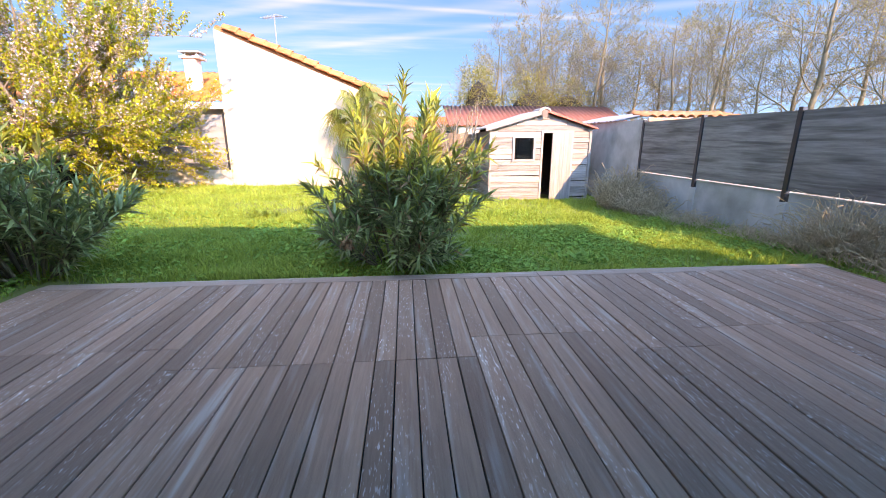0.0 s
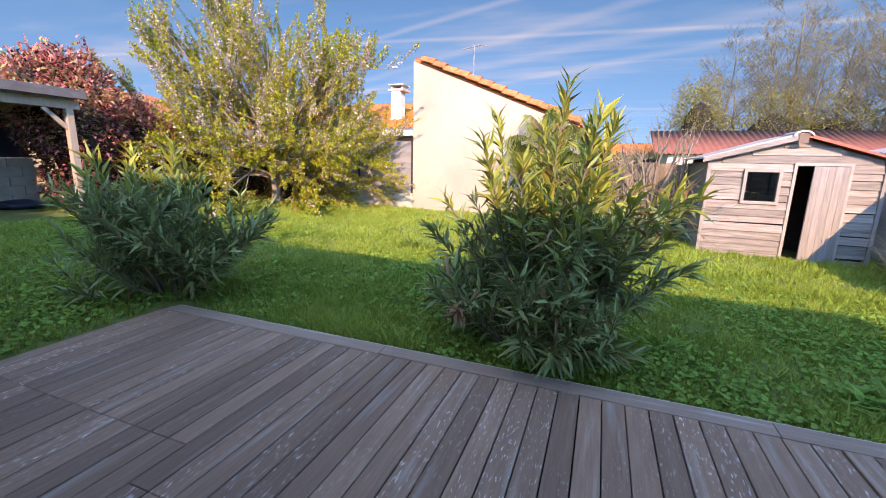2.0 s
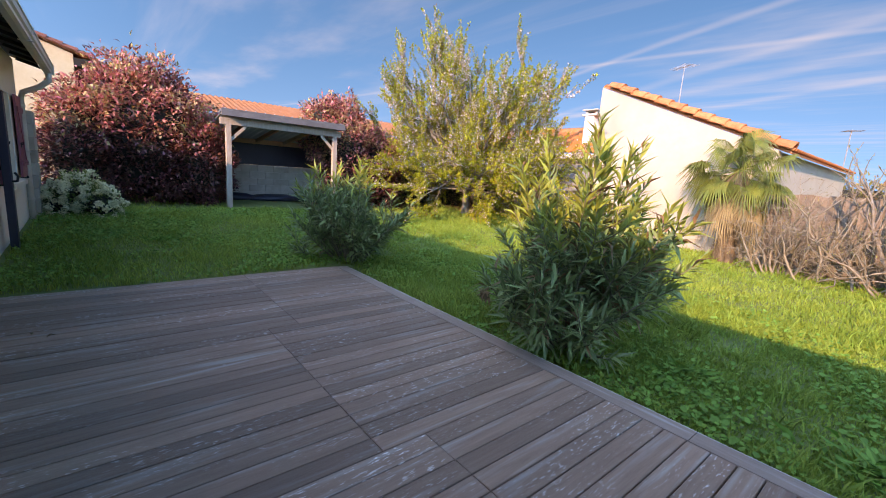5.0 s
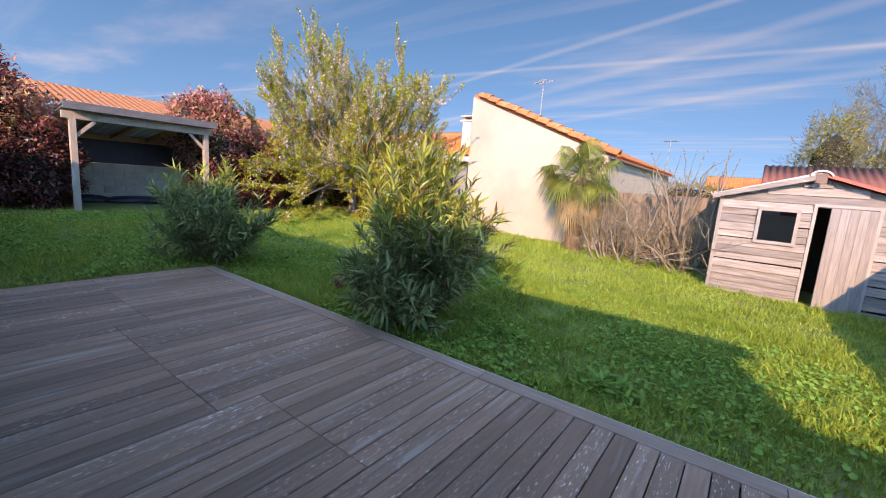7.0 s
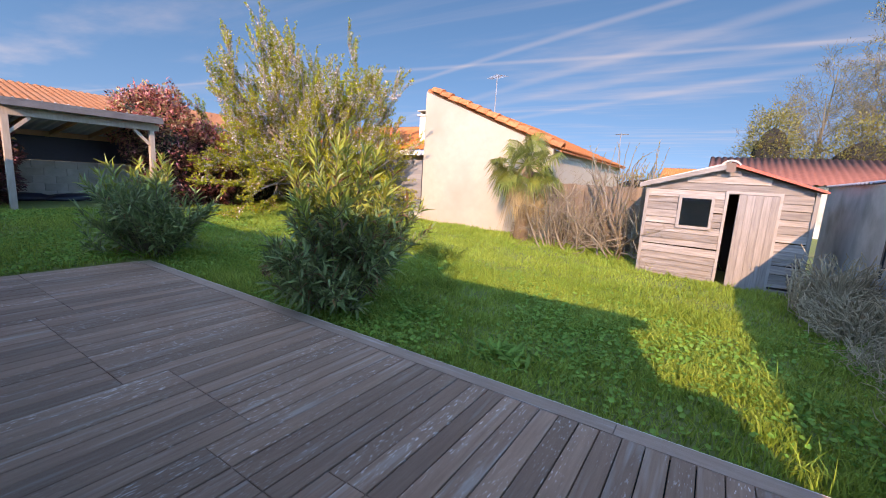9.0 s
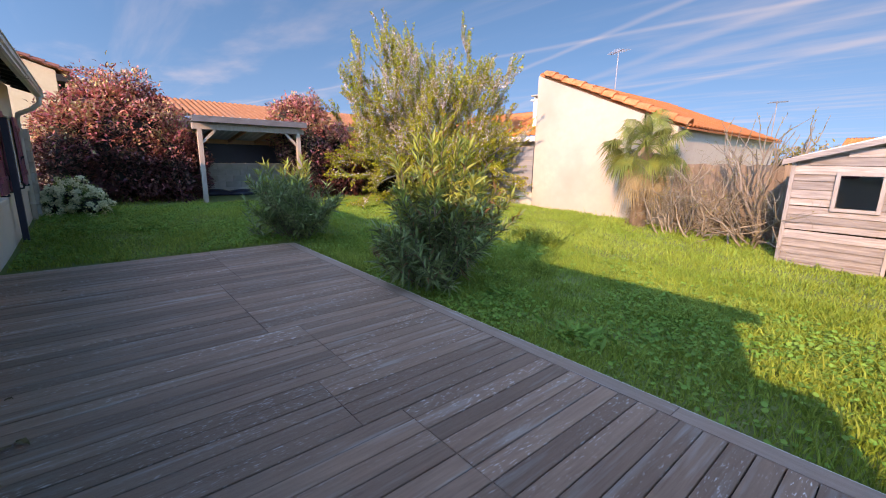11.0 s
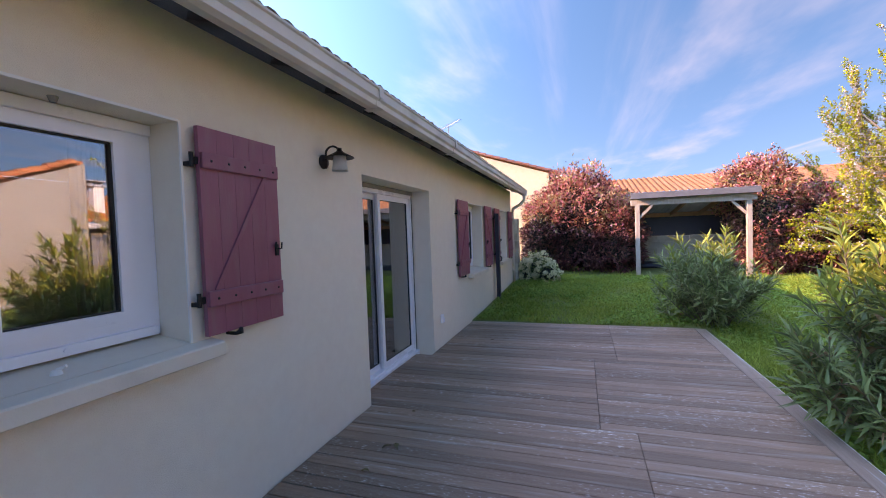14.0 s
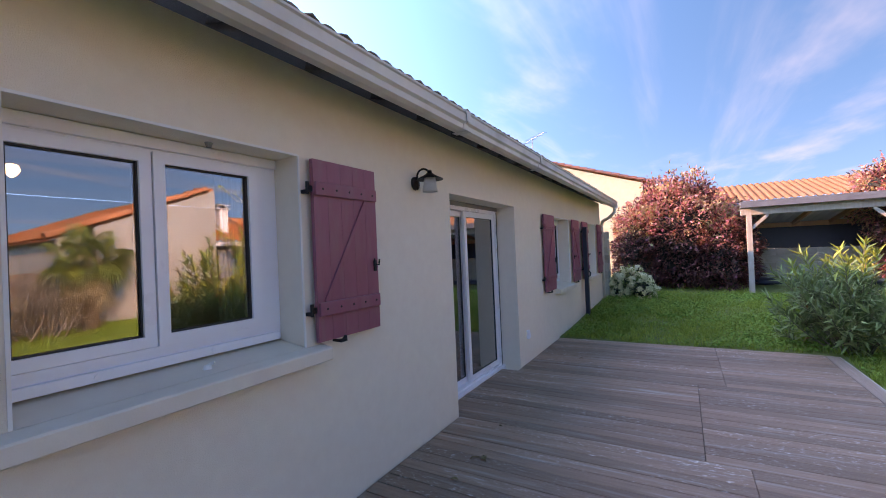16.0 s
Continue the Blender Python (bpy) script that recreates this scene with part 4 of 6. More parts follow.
# ---- neighbouring houses ----
def rake_tiles(parent, p, q, material, step=0.34, r=0.11):
    """Overlapping barrel tiles up a verge from p to q."""
    p, q = Vector(p), Vector(q)
    d = (q - p).normalized()
    side = d.cross(Vector((0, 0, 1))).normalized()
    nor = side.cross(d).normalized()
    bm = bmesh.new()
    n, L = 8, step * 1.12
    rings = []
    for s, rr, lift in ((0, r, 0.03), (L, r * 0.86, 0.0)):
        rings.append([bm.verts.new(d * s + side * rr * math.cos(math.pi * k / n) * 1.1 + nor * (rr * math.sin(math.pi * k / n) + lift)) for k in range(n + 1)]
                     + [bm.verts.new(d * s + side * rr * math.cos(math.pi * k / n) * 0.95 + nor * (rr * 0.8 * math.sin(math.pi * k / n) + lift - 0.02)) for k in range(n, -1, -1)])
    w = len(rings[0])
    for k in range(w):
        bm.faces.new((rings[0][k], rings[0][(k + 1) % w], rings[1][(k + 1) % w], rings[1][k]))
    for k in range(n):
        bm.faces.new((rings[0][k], rings[0][k + 1], rings[0][w - 2 - k], rings[0][w - 1 - k]))
    me = mesh_of("tile", bm, material)
    off, a = Vector((0, 0, 0)), parent
    while a:
        off += a.location
        a = a.parent
    for k in range(int((q - p).length / step)):
        ob = new("tile", me)
        ob.parent = parent
        ob.location = p + d * step * k + Vector((0, 0, RNG.normal(0, 0.006))) - off
    return me


def prism(bm, pts, depth):
    """Extrude a polygon by a vector."""
    a = [bm.verts.new(p) for p in pts]
    b = [bm.verts.new(Vector(p) + Vector(depth)) for p in pts]
    bm.faces.new(a), bm.faces.new(b[::-1])
    for k in range(len(a)):
        bm.faces.new((a[k], b[k], b[(k + 1) % len(a)], a[(k + 1) % len(a)]))


def build_gable_house():
    h = thing("gable_house", "pale rendered neighbouring house with a sloping orange tiled roof", "house", (-3, 15, 0))
    xl, xr, y, zl = -5.26, -0.62, 13.62, 4.34
    k = 0.40
    zr = zl - k * (xr - xl)
    bm = bmesh.new()
    prism(bm, [(xl, y, -0.6), (xr, y, -0.6), (xr, y, zr), (xl, y, zl)], (0, 0.25, 0))
    part("gable_wall", bm, M_WHITEWALL, h)
    bm = bmesh.new()
    box(bm, xr - 0.25, xr, y + 0.252, y + 10, -0.6, zr - 0.02)
    part("side_wall", bm, M_WHITEWALL, h)
    bm = bmesh.new()
    box(bm, xl, xl + 0.25, y + 0.252, y + 10, -0.6, zl - 0.1)
    part("tall_wall", bm, M_WHITEWALL, h)
    a = Vector((1, 0, -k)).normalized()
    nor = Vector((k, 0, 1)).normalized()
    Ls = (xr + 0.22 - xl) * math.sqrt(1 + k * k)
    bm = bmesh.new()
    p0 = Vector((xl, y + 0.05, zl + 0.012))
    prism(bm, [p0, p0 + a * Ls, p0 + a * Ls + nor * 0.05, p0 + nor * 0.05], (0, 9.9, 0))
    part("roof_deck", bm, M_TILE_RAKE, h)
    e = p0 + a * Ls + nor * 0.09
    tile_sheet("roof_tiles", e, (0, 1, 0), -a, 9.9, Ls, M_TILE, h, label="orange barrel roof tiles")
    rake_tiles(h, e + Vector((0, -0.02, 0.0)), p0 + nor * 0.09 + Vector((0, -0.02, 0)), M_TILE_RAKE, 0.38, 0.165)
    # lower wing beside the gable
    wg = thing("low_wing", "low house wing with an orange tiled roof and white fascia", "house", (-8.5, 15.5, 0))
    bm = bmesh.new()
    box(bm, -13.6, xl - 0.01, 15.2, 15.4, -0.4, 2.45)
    part("wall", bm, M_WHITEWALL, wg)
    boxpart("fascia", (-13.7, xl - 0.01, 14.86, 14.9, 2.28, 2.46), M_WHITE, wg, "white fascia board")
    bm = bmesh.new()
    box(bm, -13.7, xl - 0.01, 14.9, 15.2, 2.30, 2.34)
    part("soffit", bm, M_WHITE, wg)
    tile_sheet("roof_tiles", (-13.8, 14.8, 2.5), (1, 0, 0), (0, 1, 0.34), 8.5, 4.5, M_TILE, wg, label="orange barrel roof tiles")
    ch = thing("chimney", "short white rendered chimney on the orange roof", "chimney", (-7.08, 16.2, 3.0))
    boxpart("shaft", (-7.29, -6.91, 16.0, 16.4, 2.6, 3.95), M_WHITE, ch, bevel=0.01)
    boxpart("cap", (-7.39, -6.77, 15.94, 16.56, 3.95, 4.02), M_CONC, ch, bevel=0.008)
    for kx in (-7.31, -6.91):
        boxpart("cap_leg", (kx, kx + 0.08, 16.05, 16.45, 4.02, 4.14), M_CONC, ch)
    boxpart("cap_slab", (-7.39, -6.77, 15.94, 16.56, 4.1405, 4.19), M_CONC, ch, bevel=0.008)
    # boundary fence left of the gable
    fw = thing("boundary_fence", "grey composite panel fence on a pale concrete footing", "fence", (-9, 13.7, 0))
    boxpart("footing", (-14.0, xl - 0.005, 13.66, 13.84, -0.5, 0.42), M_CONC_PALE, fw)
    x = xl - 0.04
    while x > -14:
        boxpart("post", (x - 0.06, x, 13.70, 13.80, 0.4202, 2.06), M_POST, fw)
        for q in range(10):
            boxpart("slat", (x - 1.94, x - 0.061, 13.73, 13.76, 0.43 + q * 0.16, 0.43 + q * 0.16 + 0.154), M_PANEL, fw)
        x -= 1.94


build_gable_house()
bf = thing("board_fence", "dark brown board fence behind the bare shrub", "fence", (1.0, 13.6, 0))
for k in range(25):
    zt = 1.52 + RNG.normal(0, 0.012)
    boxpart("board", (-0.55 + k * 0.122, -0.55 + k * 0.122 + 0.116, 13.56, 13.582, -0.4, zt), M_BROWN_FENCE, bf)
for z in (0.1, 1.25):
    boxpart("rail", (-0.55, 2.5, 13.5825, 13.63, z, z + 0.08), M_BROWN_FENCE, bf)


def build_antenna(base, height, boom, heading, name_label):
    an = thing("antenna", name_label, "antenna", base)
    b = Vector(base)
    bm = bmesh.new()
    tube(bm, [b, b + Vector((0, 0, height))], 0.022, 6)
    part("mast", bm, M_ALU, an)
    d = Vector((math.cos(heading), math.sin(heading), 0.06))
    s = Vector((-d.y, d.x, 0))
    c = b + Vector((0, 0, height - 0.05))
    bm = bmesh.new()
    tube(bm, [c - d * boom * 0.4, c + d * boom * 0.6], 0.014, 5)
    part("boom", bm, M_ALU, an)
    for k in range(9):
        p = c + d * boom * (-0.38 + k * 0.12)
        r = 0.28 - 0.015 * k
        bm = bmesh.new()
        tube(bm, [p - s * r, p + s * r], 0.008, 4)
        part("element", bm, M_ALU, an)
    return an


build_antenna((-4.6, 17.5, 4.2), 1.5, 1.1, 2.5, "tall grey television aerial on the orange roof")
build_antenna((-0.75, 23.5, 2.66), 1.45, 0.6, 0.6, "thin television aerial far behind the orange roof")
build_antenna((-15.7, -3.6, 5.4), 1.6, 1.7, 0.9, "grey television aerial above the beige house")


def build_beige_house():
    h = thing("beige_house", "beige rendered neighbouring house with a red tiled verge", "house", (-18, -2, 0))
    k = 0.335
    x = -16.0
    yr, ze = 1.15, 4.28
    ya = -7.0
    zt = ze + k * (yr - ya)
    bm = bmesh.new()
    prism(bm, [(x, -14.0, -0.3), (x, yr, -0.3), (x, yr, ze), (x, ya, zt), (x, -14.0, zt - k * 7)], (-7, 0, 0))
    part("outer_wall", bm, M_BEIGE, h)
    e = Vector((x + 0.15, yr + 0.45, ze - k * 0.45 + 0.07))
    v = Vector((0, -1, k)).normalized()
    tile_sheet("roof_tiles", e - Vector((7.3, 0, 0)), (1, 0, 0), v, 7.3, (yr + 0.45 - ya) / v.y * -1, M_TILE, h)
    rake_tiles(h, e, e + v * 8.4, M_TILE_RED, 0.36, 0.10)
    bm = bmesh.new()
    tube(bm, [e + Vector((0, 0.08, -0.08)), e + Vector((-7.3, 0.08, -0.08))], 0.06, 8)
    part("gutter", bm, M_WHITE, h)
    boxpart("eaves_box", (x - 7, x + 0.1, yr + 0.002, yr + 0.4, ze - 0.35, ze - 0.12), M_SOFFIT, h)


build_beige_house()


def build_long_house():
    h = thing("long_house", "long neighbouring building with a shallow orange tiled roof", "house", (-17, 7, 0))
    bm = bmesh.new()
    box(bm, -24, -16.4, 2.5, 15.5, -0.3, 3.0)
    part("outer_wall", bm, M_BEIGE, h)
    tile_sheet("roof_tiles", (-16.0, 2.2, 3.08), (0, 1, 0), (-1, 0, 0.27), 13.6, 4.2, M_TILE_DULL, h, label="orange barrel roof tiles")
    boxpart("fascia", (-16.12, -16.06, 2.3, 15.7, 2.85, 3.03), M_CORR_TOP, h)


build_long_house()

# ---- garden hut ----
def build_hut():
    h = thing("garden_hut", "weathered grey wooden garden hut with its door ajar", "garden hut", (3.65, 12.3, -0.3))
    x0, x1, y0, y1, zb, ze, xp, zp = 2.27, 5.04, 11.45, 13.3, -0.36, 1.60, 3.67, 2.02
    bh = 0.145
    n = int((ze - zb) / bh) + 1

    def top(x):
        return ze + (zp - ze) * (1 - abs(x - xp) / (xp - x0 if x < xp else x1 - xp))
    dl, dr, dt = 3.72, 4.50, 1.50
    wl, wr, wb, wt = 2.94, 3.46, 0.80, 1.37

    def board(xa, xb, z):
        m = Matrix.Translation((0, y0 + RNG.normal(0, 0.006), z + RNG.normal(0, 0.004))) @ Matrix.Rotation(radians(-10 + RNG.normal(0, 1.2)), 4, "X") @ Matrix.Rotation(RNG.normal(0, 0.004), 4, "Y")
        boxpart("board", (xa, xb, -0.026, 0.0, 0.0, bh + 0.006), M_SHED, h, m=m)
    for k in range(n + 4):
        z = zb + k * bh
        zm = z + bh
        lo, hi = x0, x1
        if zm > ze:
            f = min(1.0, (zm - ze) / (zp - ze))
            lo, hi = x0 + (xp - x0) * f, x1 - (x1 - xp) * f
            if f >= 0.97:
                continue
        cuts = []
        if z < dt and zm > zb + 0.02:
            cuts.append((dl, dr))
        if z < wt and zm > wb:
            cuts.append((wl, wr))
        x = lo
        for a, b in sorted(cuts):
            if a > x:
                board(x, a, z)
            x = b
        if hi > x:
            board(x, hi, z)
    for xs, nm in ((x0 + 0.02, "west"), (x1 - 0.02, "east")):
        for k in range(n - 1):
            z = zb + k * bh
            sgn = -1 if xs < 3 else 1
            m = Matrix.Translation((xs, 0, z)) @ Matrix.Rotation(radians(-5 * sgn), 4, "Y")
            boxpart("side_board", (-0.011, 0.011, y0 + 0.03, y1, 0.0, bh + 0.012), M_SHED, h, m=m)
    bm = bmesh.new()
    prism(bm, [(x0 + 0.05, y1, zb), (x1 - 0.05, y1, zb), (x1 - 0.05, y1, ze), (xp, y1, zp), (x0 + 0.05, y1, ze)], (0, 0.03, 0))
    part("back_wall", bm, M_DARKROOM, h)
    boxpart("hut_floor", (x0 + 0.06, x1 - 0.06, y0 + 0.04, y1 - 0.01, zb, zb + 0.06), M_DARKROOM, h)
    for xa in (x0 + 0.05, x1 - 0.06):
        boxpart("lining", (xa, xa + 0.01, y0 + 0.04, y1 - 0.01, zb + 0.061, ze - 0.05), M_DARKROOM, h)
    for xa in (x0 - 0.01, x1 - 0.05):
        boxpart("corner_post", (xa, xa + 0.06, y0 - 0.045, y0 + 0.02, zb, ze), M_SHEDV, h)
    for a, b, m1 in ((x0 - 0.13, xp, M_PALE_FELT), (x1 + 0.1, xp, M_REDFELT)):
        za = ze - 0.13 * (zp - ze) / (xp - x0) + 0.03
        bm = bmesh.new()
        pts = [(a, y0 - 0.16, za), (b, y0 - 0.16, zp + 0.04), (b, y0 - 0.16, zp + 0.075), (a, y0 - 0.16, za + 0.035)]
        prism(bm, pts, (0, y1 - y0 + 0.3, 0))
        part("roof_side", bm, m1, h)
        bm = bmesh.new()
        pts = [(a, y0 - 0.185, za - (0.06 if m1 is M_PALE_FELT else 0.005)), (b, y0 - 0.185, zp - (0.05 if m1 is M_PALE_FELT else -0.01)), (b, y0 - 0.185, zp + 0.038), (a, y0 - 0.185, za + 0.028)]
        prism(bm, pts, (0, 0.022, 0))
        part("barge_board", bm, M_SHED if m1 is M_PALE_FELT else M_REDFELT, h)
    bm = bmesh.new()
    pts = [(xp + 0.16 * math.cos(t), y0 - 0.2, zp + 0.0 + 0.11 * math.sin(t)) for t in np.linspace(0.2, math.pi - 0.2, 9)]
    pts += [(p[0] * 0.9 + xp * 0.1, p[1], p[2] - 0.03) for p in pts[::-1]]
    prism(bm, pts, (0, 0.6, 0))
    part("ridge_tile", bm, M_PALE_FELT, h)
    boxpart("ridge_end", (xp - 0.07, xp + 0.08, y0 - 0.2, y0 - 0.186, zp - 0.12, zp + 0.05), M_TILE_DARK, h)
    bm = bmesh.new()
    frame_ring(bm, wl - 0.05, wr + 0.05, wb - 0.05, wt + 0.05, y0 - 0.06, y0 + 0.02, 0.055)
    w = part("window_frame", bm, M_TRIM, h)
    boxpart("pane", (wl + 0.004, wr - 0.004, y0 - 0.012, y0 - 0.008, wb + 0.004, wt - 0.004), M_GLASS, w)
    bm = bmesh.new()
    box(bm, dl - 0.05, dl, y0 - 0.04, y0 + 0.02, zb, dt + 0.05)
    box(bm, dr, dr + 0.05, y0 - 0.04, y0 + 0.02, zb, dt + 0.05)
    box(bm, dl, dr, y0 - 0.04, y0 + 0.02, dt, dt + 0.05)
    part("door_frame", bm, M_TRIM, h)
    bm = bmesh.new()
    prism(bm, [(x0 + 0.02, y0 + 0.022, ze - 0.12), (x1 - 0.02, y0 + 0.022, ze - 0.12), (x1 - 0.02, y0 + 0.022, ze), (xp, y0 + 0.022, zp), (x0 + 0.02, y0 + 0.022, ze)], (0, 0.015, 0))
    part("gable_panel", bm, M_SHED, h)
    # door leaf hung on its far edge and standing ajar
    m = Matrix.Translation((dr, y0 - 0.035, 0)) @ Matrix.Rotation(radians(22), 4, "Z")
    for k in range(5):
        boxpart("door_board", (-0.78 + 0.10 + k * 0.136, -0.78 + 0.10 + k * 0.136 + 0.132, -0.022, 0.0, zb + 0.03, dt - 0.01), M_SHEDV, h, m=m)
    for z in (0.0, 1.1):
        boxpart("door_ledge", (-0.66, -0.02, 0.0005, 0.02, z, z + 0.09), M_SHEDV, h, m=m)
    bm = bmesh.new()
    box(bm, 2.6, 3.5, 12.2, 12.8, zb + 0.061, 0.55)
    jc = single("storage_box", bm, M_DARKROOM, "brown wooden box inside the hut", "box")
    bm = bmesh.new()
    lathe(bm, [(0.001, 0.0), (0.05, 0.0), (0.06, 0.12), (0.04, 0.16), (0.001, 0.16)], (3.3, 12.3, 0.551), 12)
    single("jar", bm, M_TILE_RAKE, "small terracotta jar behind the hut window", "jar")


build_hut()

# ---- right boundary ----
def build_fence():
    f = thing("slat_fence", "dark weathered slat fence on a grey concrete base wall", "fence", (5.65, 6, 0))
    X = 5.64
    ys = [9.95 - 1.985 * k for k in range(8)]
    for k, y in enumerate(ys):
        boxpart("post", (X - 0.03, X + 0.04, y - 0.035, y + 0.035, 0.35, 1.77), M_POST, f, "anthracite metal post")
        boxpart("pilaster", (X - 0.045, X + 0.06, y - 0.09, y + 0.05, -0.4, 0.42), M_CONC, f, bevel=0.01)
    for a, b in zip(ys, ys[1:]):
        boxpart("base_wall", (X - 0.02, X + 0.16, b + 0.052, a - 0.092, -0.4, 0.55), M_CONC, f, bevel=0.006)
        boxpart("coping", (X - 0.035, X + 0.17, b + 0.052, a - 0.092, 0.5505, 0.575), M_CONC_PALE, f, bevel=0.004)
        for q in range(8):
            z = 0.59 + q * 0.142
            m = Matrix.Translation((X, (a + b) / 2, z)) @ Matrix.Rotation(RNG.normal(0, 0.0003), 4, "X")
            boxpart("slat", (-0.011, 0.011, -0.95, 0.95, 0.0, 0.1416), M_FENCE, f, m=m)
    g = thing("grey_outbuilding", "grey concrete outbuilding with a tin roof and tiled edge", "outbuilding", (6.5, 11, 0))
    boxpart("side_wall", (X, X + 0.2, 10.0, 14.5, -0.4, 1.78), M_CONC, g)
    boxpart("front_wall", (X + 0.202, 9.5, 10.0, 10.2, -0.4, 1.75), M_CONC, g)
    bm = bmesh.new()
    rows = []
    n = 60
    for x, z in ((X - 0.06, 1.79), (X + 1.2, 2.04)):
        rows.append([bm.verts.new((x, 10.95 + 3.65 * k / n, z + 0.02 * math.sin(k * math.tau / 4))) for k in range(n + 1)])
    for k in range(n):
        bm.faces.new((rows[0][k], rows[0][k + 1], rows[1][k + 1], rows[1][k]))
    t = part("tin_roof", bm, M_TIN, g, "pale corrugated tin roof")
    sol = t.modifiers.new("thick", "SOLIDIFY")
    sol.thickness = 0.01
    tile_sheet("roof_tiles", (X + 0.04, 9.93, 1.85), (1, 0, 0), (0, 1, 0.16), 2.4, 1.0, M_TILE_DULL, g, label="orange tiled roof edge")
    boxpart("fascia", (X + 0.1, X + 2.4, 9.95, 9.98, 1.72, 1.82), M_TIMBER_RED, g)
    r = thing("red_roof_barn", "low building with a red corrugated roof behind the hut", "outbuilding", (9, 30, 0))
    boxpart("outer_wall", (3.6, 15.4, 28.4, 32.2, -0.4, 2.15), M_CONC_PALE, r)
    bm = bmesh.new()
    rows = []
    n = 240
    for y, z in ((28.0, 2.19), (32.5, 3.74)):
        rows.append([bm.verts.new((2.9 + 12.65 * k / n, y, z + 0.035 * math.sin(k * math.tau / 6))) for k in range(n + 1)])
    for k in range(n):
        bm.faces.new((rows[0][k], rows[0][k + 1], rows[1][k + 1], rows[1][k]))
    t = part("corrugated_roof", bm, M_TILE_RED, r, "faded red corrugated roof", smooth=True)
    sol = t.modifiers.new("thick", "SOLIDIFY")
    sol.thickness = 0.02


build_fence()

# ---- plants ----
def tubes_mesh(name, branches, material, parent, sides=5, label=""):
    """Many tapered tubes in one mesh; each branch is (points, radii)."""
    V, F, base = [], [], 0
    ang = np.arange(sides) * math.tau / sides
    ca, sa = np.cos(ang), np.sin(ang)
    for pts, radii in branches:
        pts, radii = np.asarray(pts, float), np.asarray(radii, float)
        d = unit(np.gradient(pts, axis=0))
        ref = np.array((0.31, 0.17, 0.93)) if abs(d[0, 2]) < 0.8 else np.array((0.93, 0.3, 0.1))
        a = unit(np.cross(d, ref[None]))
        b = np.cross(d, a)
        ring = pts[:, None] + radii[:, None, None] * (ca[None, :, None] * a[:, None] + sa[None, :, None] * b[:, None])
        n = len(pts)
        V.append(ring.reshape(-1, 3))
        i, k = np.meshgrid(np.arange(n - 1), np.arange(sides), indexing="ij")
        i, k = i.ravel(), k.ravel()
        k2 = (k + 1) % sides
        F.append(base + np.stack((i * sides + k, i * sides + k2, (i + 1) * sides + k2, (i + 1) * sides + k), 1))
        base += n * sides
    off, p = Vector((0, 0, 0)), parent
    while p:
        off += p.location
        p = p.parent
    ob = new(name, raw_mesh(name, np.concatenate(V) - np.array(off), np.concatenate(F), material, True))
    ob.parent = parent
    if len(branches) > 1:
        tagged(ob, kind="stuff")
    return tagged(ob, label) if label else ob


def grow(rng, base, direction, length, radius, level, out, tips, spread=0.7, up=0.25, kids=(6, 6, 5), wander=0.12, shrink=0.55, first=0.25):
    """A branch that wanders, and its children."""
    n = max(4, 7 - level)
    p, d = np.array(base, float), np.array(direction, float)
    d /= np.linalg.norm(d)
    pts, dirs = [p.copy()], [d.copy()]
    for k in range(n):
        d = d + rng.normal(0, wander, 3) + np.array((0, 0, up * 0.12))
        d /= np.linalg.norm(d)
        p = p + d * length / n
        pts.append(p.copy()), dirs.append(d.copy())
    radii = np.linspace(radius, radius * 0.35, n + 1)
    out[min(level, len(out) - 1)].append((pts, radii))
    if level >= len(kids):
        tips.append((np.array(pts), np.array(dirs)))
        return
    for c in range(kids[level]):
        f = first + (1 - first) * (c + rng.random()) / kids[level]
        i = min(n, int(f * n + 0.5))
        a = rng.normal(0, 1, 3)
        a -= dirs[i] * a.dot(dirs[i])
        a /= np.linalg.norm(a)
        nd = dirs[i] * (1 - spread * 0.4) + a * spread + np.array((0, 0, up))
        grow(rng, pts[i], nd, length * shrink * (1.15 - 0.5 * f) * rng.uniform(0.8, 1.2), max(radius * (1 - 0.6 * f) * 0.55, 0.004), level + 1, out, tips, spread, up, kids, wander, shrink, first)


def along(rng, tips, per, jitter):
    """Leaf seats strewn along the last twigs, with directions."""
    P, D = [], []
    for pts, dirs in tips:
        t = rng.random(per) ** 0.8 * (len(pts) - 1)
        i = np.minimum(t.astype(int), len(pts) - 2)
        f = (t - i)[:, None]
        P.append(pts[i] * (1 - f) + pts[i + 1] * f + rng.normal(0, jitter, (per, 3)))
        D.append(dirs[i] * 0.6 + rng.normal(0, 0.7, (per, 3)))
    return np.concatenate(P), np.concatenate(D)


